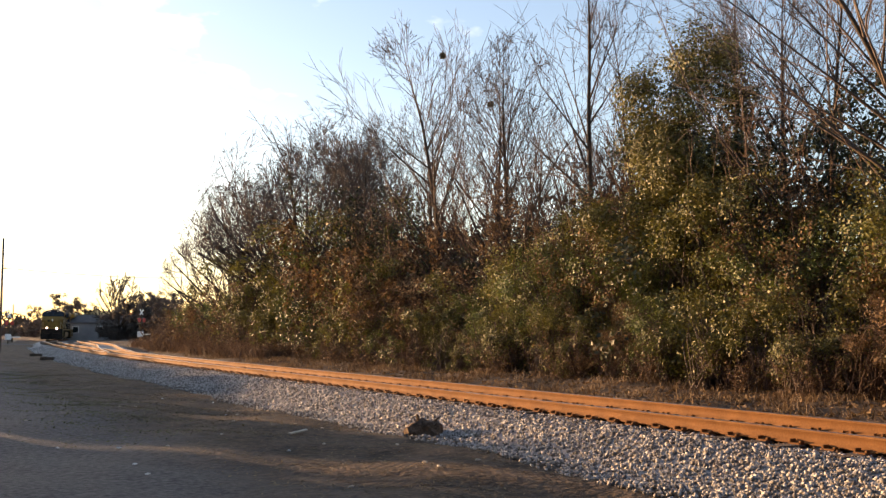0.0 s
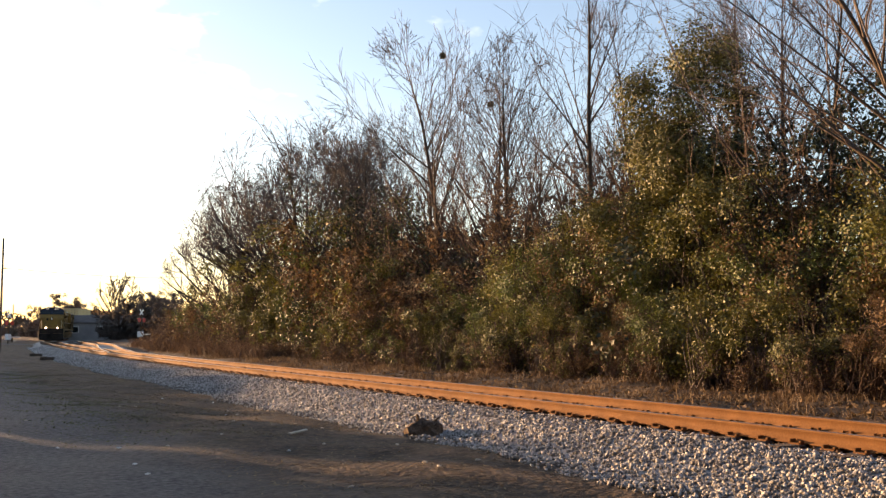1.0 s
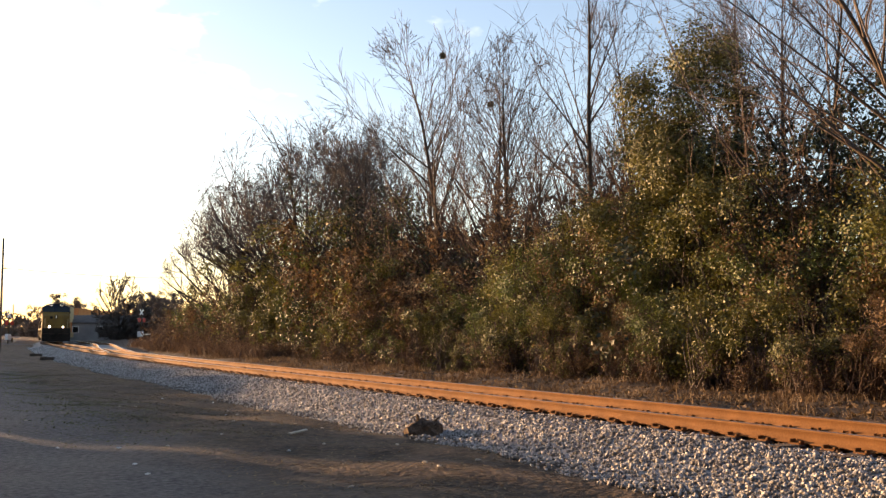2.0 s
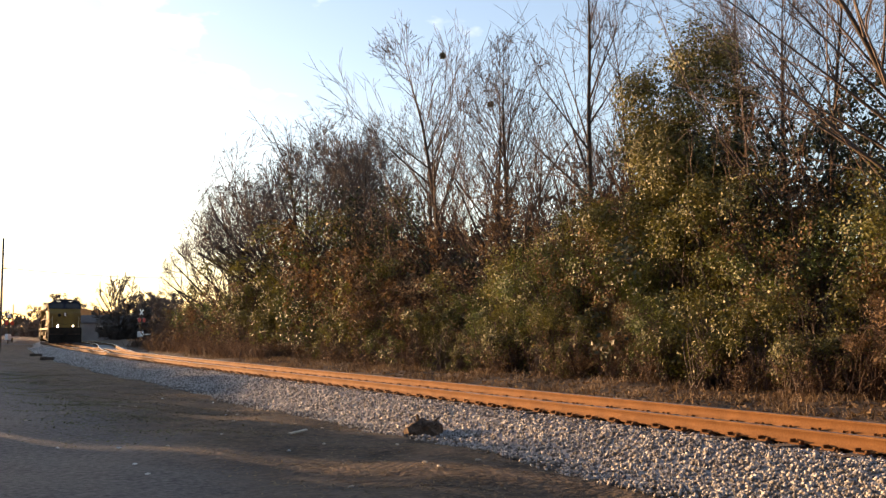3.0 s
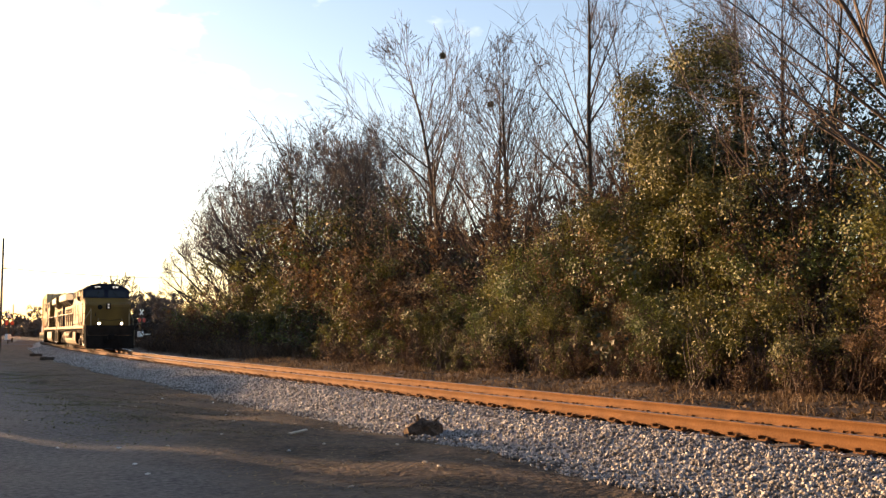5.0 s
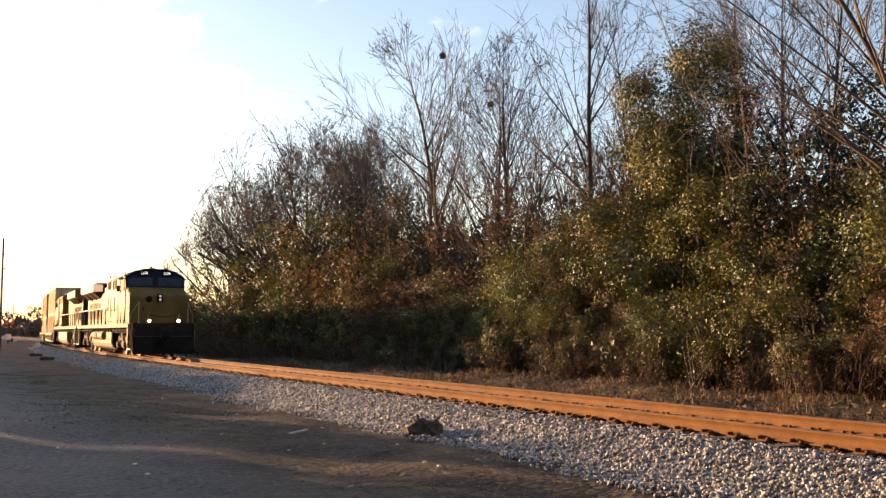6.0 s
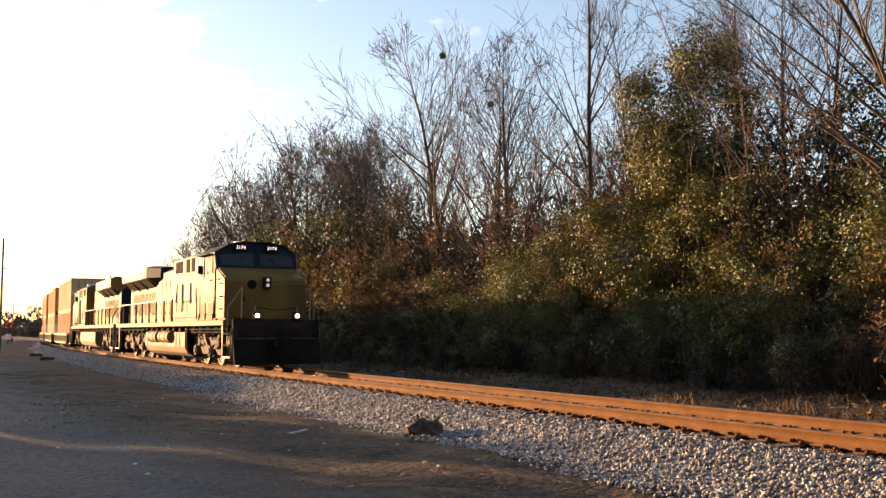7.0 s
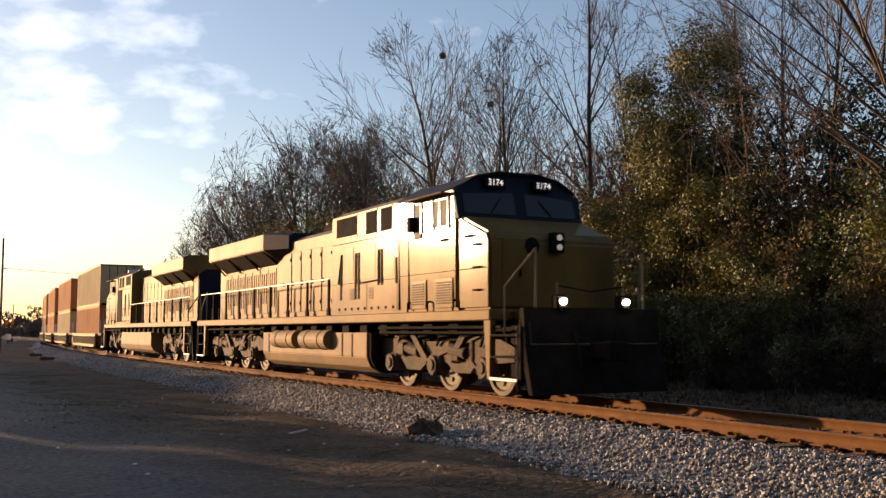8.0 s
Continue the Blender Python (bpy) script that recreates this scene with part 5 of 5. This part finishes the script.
def container(mat, label):
    """A 40-foot box with corrugated sides, x = 0 at its front end, z = 0 at its floor."""
    c = thing("shipping_container", label, "container", "stacked containers")
    Lc, w, h = 12.19, 1.22, 2.44
    bm = bmesh.new()
    for sg in (-1, 1):
        pts, x, k = [], -0.15, 0
        while x > -Lc + 0.2:
            pts += [(x, sg * (w - 0.005)), (x - 0.07, sg * (w - 0.005)), (x - 0.14, sg * (w - 0.04)), (x - 0.21, sg * (w - 0.04))]
            x -= 0.28
        lo = [bm.verts.new((px, py, 0.14)) for px, py in pts]
        hi = [bm.verts.new((px, py, h - 0.1)) for px, py in pts]
        for i in range(len(pts) - 1):
            bm.faces.new((lo[i], lo[i + 1], hi[i + 1], hi[i]))
    part("side_panel", bm, M[mat], c)
    bars = []
    for sg in (-1, 1):
        y = sorted((sg * (w - 0.12), sg * w))
        bars += [(-Lc, 0, *y, 0, 0.16), (-Lc, 0, *y, h - 0.12, h), (-0.16, 0, *y, 0.0, h), (-Lc, -Lc + 0.16, *y, 0.0, h)]
    part("corner_frame", boxes(*bars, bevel=0.006), M[mat], c)
    part("roof_panel", boxes((-Lc + 0.02, -0.02, -w + 0.03, w - 0.03, h - 0.06, h - 0.01)), M[mat], c)
    part("floor_panel", boxes((-Lc + 0.02, -0.02, -w + 0.03, w - 0.03, 0.03, 0.14)), M["black"], c)
    for xe in (-0.04, -Lc + 0.04):
        part("end_panel", boxes((xe - 0.02, xe + 0.02, -w + 0.1, w - 0.1, 0.1, h - 0.1)), M[mat], c)
        part("lock_bar", rods(0.02, *[((xe + (0.035 if xe > -1 else -0.035), y, 0.1), (xe + (0.035 if xe > -1 else -0.035), y, h - 0.1)) for y in (-0.7, -0.25, 0.25, 0.7)]), M["dusty"], c)
    return c


def well_car():
    """A well car for one stack, x = 0 at its front coupling."""
    c = thing("well_car", "pale low well car carrying stacked containers", "rail car", "well cars")
    wheels = []
    for sg in (-1, 1):
        y = sorted((sg * 1.36, sg * 1.46))
        side = part("side_sill", boxes((-14.7, -2.3, *y, 0.92, 1.10), (-14.2, -2.8, *y, 0.30, 0.46), bevel=0.01), M["container_cream"], c, "pale side sill")
        part("web", boxes((-14.5, -2.5, *sorted((sg * 1.33, sg * 1.355)), 0.42, 0.96)), M["dusty"], side)
        for k in range(13):
            x = -2.6 - k * 0.97
            part("post", boxes((x - 0.06, x + 0.06, *sorted((sg * 1.36, sg * 1.48)), 0.44, 0.95), bevel=0.008), M["container_cream"], side)
    part("floor_beam", boxes((-14.4, -2.6, -1.32, 1.32, 0.27, 0.33)), M["black"], c)
    for x0, x1 in ((-2.4, -0.1), (-17.3, -14.6)):
        part("end_platform", boxes((x0, x1, -1.3, 1.3, 0.98, 1.14), (x0 + 0.2, x1 - 0.2, -0.3, 0.3, 0.75, 1.0), bevel=0.02), M["dusty"], c)
        for x in (x0 + 0.4, x1 - 0.3):
            for sg in (-1, 1):
                part("end_post", rods(0.025, ((x, sg * 1.2, 1.1), (x, sg * 1.2, 1.9))), M["white"], c)
    for xa in (-1.25, -16.0):
        bm = bmesh.new()
        for sg in (-1, 1):
            prism([(xa + 1.25, 0.40), (xa + 1.25, 0.62), (xa + 0.4, 0.86), (xa - 0.4, 0.86), (xa - 1.25, 0.62), (xa - 1.25, 0.40), (xa - 0.45, 0.30), (xa + 0.45, 0.30)],
                  *sorted((sg * 0.90, sg * 1.08)), "y", bm)
        box(bm, xa - 0.25, xa + 0.25, -0.95, 0.95, 0.55, 0.95)
        t = part("truck", bm, M["dusty"], c)
        for dx in (0.88, -0.88):
            wheels.append(wheelset(xa + dx, t, 0.46))
    return c, wheels


CAR_PITCH, CAR_COUNT = 17.4, 6
cars = []
proto_car, proto_wheels = well_car()
boxes_made = {k: container(k, lab) for k, lab in (
    ("container_cream", "cream corrugated steel shipping container"), ("container_orange", "orange corrugated steel shipping container"),
    ("container_rust", "rust-red corrugated steel shipping container"), ("container_grey", "pale grey corrugated steel shipping container"))}
used = set()
stack_plan = [("container_orange", "container_cream"), ("container_cream", "container_orange"), ("container_orange", "container_orange"),
              ("container_rust", "container_orange"), ("container_grey", "container_cream"), ("container_orange", "container_rust")]
train = [(lead, 0.0, 0.0, 1), (second, 40.4, 0.0, -1)]
wheel_jobs = [(w, WHEEL_R, 1) for w in lead_wheels] + [(w, WHEEL_R, -1) for w in second_wheels]
for i in range(CAR_COUNT):
    if i == 0:
        car, cw = proto_car, proto_wheels
    else:
        car = copy_thing(proto_car, Matrix.Identity(4))
        cw = [o for o in car.children_recursive if o.name.startswith("wheelset")]
    back = 43.0 + CAR_PITCH * i
    train.append((car, back, 0.0, 1))
    if i < 3:
        wheel_jobs += [(w, 0.46, 1) for w in cw]
    for k, kind_of in enumerate(stack_plan[i]):
        src = boxes_made[kind_of]
        if kind_of in used:
            src = copy_thing(src, Matrix.Identity(4))
        used.add(kind_of)
        train.append((src, back, 0.33 + 2.45 * k, 1))

SPEED, S_END = 17.088, 14.93


def vehicle_pose(t, back, lift, way):
    """Where a vehicle stands at t: its front so far behind the leading axle, on the chord of the curve."""
    s = S_END + SPEED * (8.0 - t) + back
    if way > 0:
        a, b = spot(s), spot(s + 17.0)
        if lift:
            d = (a - b).normalized()
            a = a - d * 2.45
    else:
        a, b = spot(s), spot(s - 18.1)
    d = a - b
    return Matrix.Translation((a.x, a.y, lift)) @ pose(0, 0, 0, 0, 0, math.degrees(math.atan2(d.y, d.x)))


# ---- far background and small things ----
def utility_pole(x, y, h, label):
    p = thing("utility_pole", label, "utility pole")
    bm = rod(bmesh.new(), (0, 0, -0.4), (0, 0, h), 0.10, 10, 0.07)
    part("pole", bm, M["wood_pole"], p, smooth=True)
    part("insulator", rod(bmesh.new(), (0.12, 0, h - 2.3), (0.3, 0, h - 2.3), 0.05, 8), M["dusty"], p)
    p.location = (x, y, 0.0)
    return p


utility_pole(-33.36, 75.0, 8.3, "weathered wooden utility pole beside the road")


line = thing("power_line", "thin dark overhead wire running from the pole", "wire")
pts = [Vector((-33.1 - 6.4 * k / 12, 75 + 75 * k / 12, 6.0 + 3.4 * k / 12 - 1.2 * (k / 12) * (1 - k / 12))) for k in range(13)]
part("wire", rods(0.022, *zip(pts, pts[1:]), sides=5), M["black"], line)
utility_pole(-62.7, 145.0, 5.2, "thin dark post beside the crossing road")
far_pole = utility_pole(-39.6, 150.0, 9.6, "wooden utility pole among far bushes")


def crossing_signal(x, y, z, turn):
    c = thing("crossing_signal", "white and red railway crossing signal with crossed boards", "crossing signal", "crossing signals")
    part("mast", rod(bmesh.new(), (0, 0, -0.3), (0, 0, 4.2), 0.07, 10), M["dusty"], c)
    for sgn in (-1, 1):
        bm = bmesh.new()
        box(bm, -0.45, 0.45, -0.14, -0.11, -0.09, 0.09)
        bmesh.ops.rotate(bm, verts=bm.verts, cent=(0, 0, 0), matrix=Matrix.Rotation(radians(45 * sgn), 3, "Y"))
        bmesh.ops.translate(bm, verts=bm.verts, vec=(0, 0.02 * sgn, 3.6))
        part("crossbuck", bm, M["white"], c)
        part("signal_light", turned([(0.28, -0.2), (0.28, -0.12), (0.1, -0.05)], (0.45 * sgn, 2.6), 14), M["red"], c, "red warning light on a round hood")
    part("gate_box", boxes((-0.3, 0.3, -0.25, 0.25, 0.5, 1.2), bevel=0.03), M["white"], c)
    part("gate_arm", boxes((0.3, 2.0, -0.04, 0.04, 0.75, 0.9)), M["white"], c)
    c.matrix_basis = pose(x, y, z, 0, 0, turn)
    return c


crossing_signal(-38.0, 125.0, 0.05, 68)
crossing_signal(-54.6, 125.0, -0.3, 68)


def house(x, y, z, turn, w, d, h, label):
    b = thing("house", label, "building")
    part("wall", boxes((-w / 2, w / 2, -d / 2, d / 2, -0.5, h)), M["house"], b)
    part("roof", prism([(-d / 2 - 0.4, h), (d / 2 + 0.4, h), (0, h + 1.3)], -w / 2 - 0.4, w / 2 + 0.4, "x"), M["roof"], b)
    for k in (-0.3, 0.05, 0.32):
        win = part("window", boxes((w * k - 0.5, w * k + 0.5, -d / 2 - 0.06, -d / 2 + 0.05, 0.9, 2.0)), M["white"], b)
        part("pane", boxes((w * k - 0.42, w * k + 0.42, -d / 2 - 0.08, -d / 2 + 0.02, 0.98, 1.92)), M["glass"], win)
    b.matrix_basis = pose(x, y, z, 0, 0, turn)
    return b


house(-58.0, 168.0, 0.1, 12, 11.0, 7.0, 2.6, "low grey house with a dark roof beyond the crossing")
house(7.5, 62.0, 0.2, 20, 7.0, 6.0, 3.9, "grey shed half hidden behind the trees")

rng = np.random.default_rng(61)
far_thicket = leafy_bush(rng, 5.4, 4.6, "leaf_dusk", 9000, 0.14, label="dark leafless thicket beyond the crossing", group="far thicket")
far_thicket.matrix_basis = Matrix.Translation((-49.5, 150, 0.1))
for x, y, size in ((-47.0, 152, 1.15), (-44.5, 150, 1.2), (-41.8, 146, 1.1), (-39.2, 142, 1.05), (-46, 158, 1.35), (-36.6, 136, 1.0), (-42.5, 156, 1.3)):
    copy_thing(far_thicket, Matrix.Translation((x, y, 0.1)) @ pose(0, 0, 0, 0, 0, float(rng.uniform(0, 360))) @ Matrix.Scale(size, 4))
far_tree = bare_tree(rng, 10.6, 1.5, 0.22, "bark", label="small round leafless tree beyond the crossing", levels=4, upright=0.1, clear=0.16, fine=0.055, round_crown=3.9, limbs=12)
far_tree.location = (-50.2, 154, 0.1)
for x, y, size, lab in ((-72.5, 188, 1.5, "brown withered tree behind the track"), (-66.5, 186, 1.15, "brown withered tree behind the track"),
                        (-84, 205, 0.75, "brown thicket beyond the yard"), (-97, 232, 0.9, "brown thicket beyond the yard"), (-104, 240, 0.8, "brown thicket beyond the yard")):
    copy_thing(far_thicket, Matrix.Translation((x, y, 0.1)) @ pose(0, 0, 0, 0, 0, float(rng.uniform(0, 360))) @ Matrix.Scale(size, 4))["label"] = lab
# distant woods
n = 30000
xs = np.concatenate([rng.uniform(-420, -120, n // 2), rng.uniform(-140, 320, n // 2)])
ys = np.concatenate([rng.uniform(300, 420, n // 2), rng.uniform(330, 420, n // 2)])
hh = 0.75 * (6 + 3.5 * np.sin(xs * 0.11) + 2.0 * np.sin(xs * 0.37 + 1))
cen = np.stack([xs, ys, rng.random(n) ** 1.3 * hh], -1)
woods = leaves("far_woods", cen, 1.1, M["leaf_dusk"], rng)
tagged(woods, "distant brown winter woods on the horizon", "woods", kind="stuff")

# long unseen hedge, added to keep low sun off the ground before the track
rng = np.random.default_rng(81)
n = 38000
s_ = rng.uniform(25, 205, n)
q_ = -28 + rng.normal(0, 0.7, n)
# the height profile and its notch shape the shade and one lit streak
top = np.interp(s_, [0, 55, 61, 65, 69, 75, 205], [4.8, 4.75, 4.4, 4.35, 4.5, 5.1, 5.2]) + 0.2 * np.sin(s_ * 0.7) - 2.4 * np.exp(-((s_ - 52.5) / 2.2) ** 4) + 0.16 * np.sin(s_ * 1.9 + 1) + 0.12 * np.sin(s_ * 5.3)
cen = scatter(s_, q_, top * rng.random(n) ** 0.5 - 0.3)
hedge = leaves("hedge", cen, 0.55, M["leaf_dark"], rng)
tagged(hedge, "unseen long hedge added to shade the ground before the track", "hedge", kind="stuff")
# unseen woods added behind the camera close the place and cut sky light
n = 40000
s_ = rng.uniform(-130, 24, n)
q_ = -23 - 8 * rng.random(n)
cen = scatter(s_, q_, (22 + 3 * np.sin(s_ * 0.23) + 1.5 * np.sin(s_ * 0.61)) * rng.random(n) ** 0.7 - 0.3)
unseen_woods = leaves("woods", cen, 1.25, M["leaf_dark"], rng)
tagged(unseen_woods, "unseen dark woods added to block sky light over the yard", "woods", kind="stuff")
n = 16000
s_ = rng.uniform(-130, 11, n)
q_ = 10.5 + 5 * rng.random(n)
cen = scatter(s_, q_, (8 + 3 * np.sin(s_ * 0.3) + 1.5 * np.sin(s_ * 0.71)) * rng.random(n) ** 0.7 - 0.3)
woods3 = leaves("woods", cen, 0.85, M["leaf_olive"], rng)
# more unseen woods across the line, added to cut light on the train's front
n = 26000
s_ = rng.uniform(-62, -42, n)
q_ = rng.uniform(-32, 16, n)
cen = scatter(s_, q_, (21 + 3 * np.sin(q_ * 0.3) + 1.5 * np.sin(q_ * 0.71)) * rng.random(n) ** 0.7 - 0.3)
cen = cen[(np.abs(q_) > 3) | (cen[:, 2] > 6)]
tagged(leaves("woods", cen, 1.2, M["leaf_dark"], rng), "unseen dark woods added to block sky light on the train", "woods", kind="stuff")
n = 15000
s_ = rng.uniform(8, 112, n)
q_ = rng.uniform(26, 36, n)
cen = scatter(s_, q_, (np.interp(s_, [8, 28, 44, 112], [6.5, 9.5, 11.0, 8.5]) + 1.2 * np.sin(s_ * 0.43) + 0.8 * np.sin(s_ * 0.97)) * rng.random(n) ** 0.8 - 0.3)
tagged(leaves("woods", cen, 0.36, M["leaf_dusk"], rng), "brown brushwood deeper in the winter woods", "woods", kind="stuff")
tagged(woods3, "unseen thicket added along the line beyond the view", "woods", kind="stuff")

# small things in the foreground
rng = np.random.default_rng(71)
stump = thing("tree_stump", "weathered dark tree stump beside the ballast", "stump")
bm = bmesh.new()
bmesh.ops.create_icosphere(bm, subdivisions=3, radius=0.3)
for v in bm.verts:
    k = 1 + 0.35 * noise.noise(v.co * 5) + 0.2 * noise.noise(v.co * 13)
    v.co = Vector((v.co.x * k * 1.15, v.co.y * k * 0.9, max(-0.1, v.co.z * k * 0.9)))
part("stump", bm, M["root"], stump)
part("splinter", rod(bmesh.new(), (-0.1, 0.05, 0.1), (-0.16, 0.0, 0.36), 0.06, 7, 0.02), M["root"], stump)
for k in range(34):
    a, h = float(rng.uniform(0, 2 * math.pi)), float(rng.uniform(0.0, 0.26))
    w = float(rng.uniform(0.16, 0.34))
    part("root", rod(bmesh.new(), (0.12 * math.cos(a), 0.10 * math.sin(a), h), (w * math.cos(a), w * math.sin(a), h + float(rng.uniform(-0.1, 0.12))), 0.028, 5, 0.008), M["root"], stump)
stump.location = (-0.28, 16.9, -0.55)
board = thing("board", "pale broken board lying in dry grass", "board")
part("board", boxes((-0.17, 0.17, -0.04, 0.04, 0.0, 0.025), bevel=0.005), M["pale_wood"], board)
board.matrix_basis = pose(-2.45, 17.0, -0.5, 4, -8, 38)
for s, q, t in ((75.5, -3.6, 25), (66.5, -3.5, 8)):
    o = thing("old_tie", "discarded dark wooden railway tie on the ground", "railway tie", "old ties")
    part("timber", boxes((-0.42, 0.42, -0.12, 0.12, 0, 0.2), bevel=0.02), M["tie"], o)
    o.matrix_basis = Matrix.Translation(spot(s, q, ground_at(s, q) + 0.02)) @ pose(0, 0, 0, 0, 0, heading(s) + 60 + t)
spare = thing("steel_rail", "loose pale rail lying beside the track", "rail")
part("rail_bar", boxes((-1.3, 1.3, -0.03, 0.03, 0, 0.06), bevel=0.01), M["rail_head"], spare)
spare.matrix_basis = Matrix.Translation(spot(33.5, 2.4, -0.36)) @ pose(0, 0, 0, 0, 0, heading(33.5))
for k in range(26):
    s, q = float(rng.uniform(5, 26)), float(rng.uniform(-9, -3.5))
    o = thing("litter_scrap", "small pale scrap of litter on the ground", "litter", "litter")
    bm = bmesh.new()
    bmesh.ops.create_icosphere(bm, subdivisions=1, radius=0.03)
    for v in bm.verts:
        v.co = Vector((v.co.x * 1.5, v.co.y, max(v.co.z * 0.5, -0.01))) * float(rng.uniform(0.7, 1.3))
    part("scrap", bm, M["white"] if k % 3 == 0 else M["pale_wood"], o)
    o.matrix_basis = Matrix.Translation(spot(s, q, ground_at(s, q) + 0.02)) @ pose(0, 0, 0, 0, 0, float(rng.uniform(0, 360)))

for s, q, h in ((43.4, 13.0, 15.6), (40.9, 14.4, 12.6)):
    nest = thing("squirrel_nest", "dark leaf nest high in a bare tree", "nest", "nests")
    d = rng.normal(size=(500, 3))
    d /= np.linalg.norm(d, axis=1, keepdims=True)
    leaves("leaf_ball", d * 0.12 * rng.uniform(0.5, 1.1, (500, 1)), 0.1, M["leaf_dark"], rng, nest)
    nest.location = spot(s, q, ground_at(s, q) + h)


# ---- what moves ----
def motions():
    times = [i * 0.2 for i in range(41)]
    for ob, back, lift, way in train:
        walk(ob, [(t, vehicle_pose(t, back, lift, way)) for t in times])
    for w, r, way in wheel_jobs:
        x, y, z = w.matrix_basis.translation
        walk(w, [(k / 30, pose(x, y, z, 0, (way * math.degrees(SPEED * k / 30 / r)) % 360, 0)) for k in range(241)])


motions()
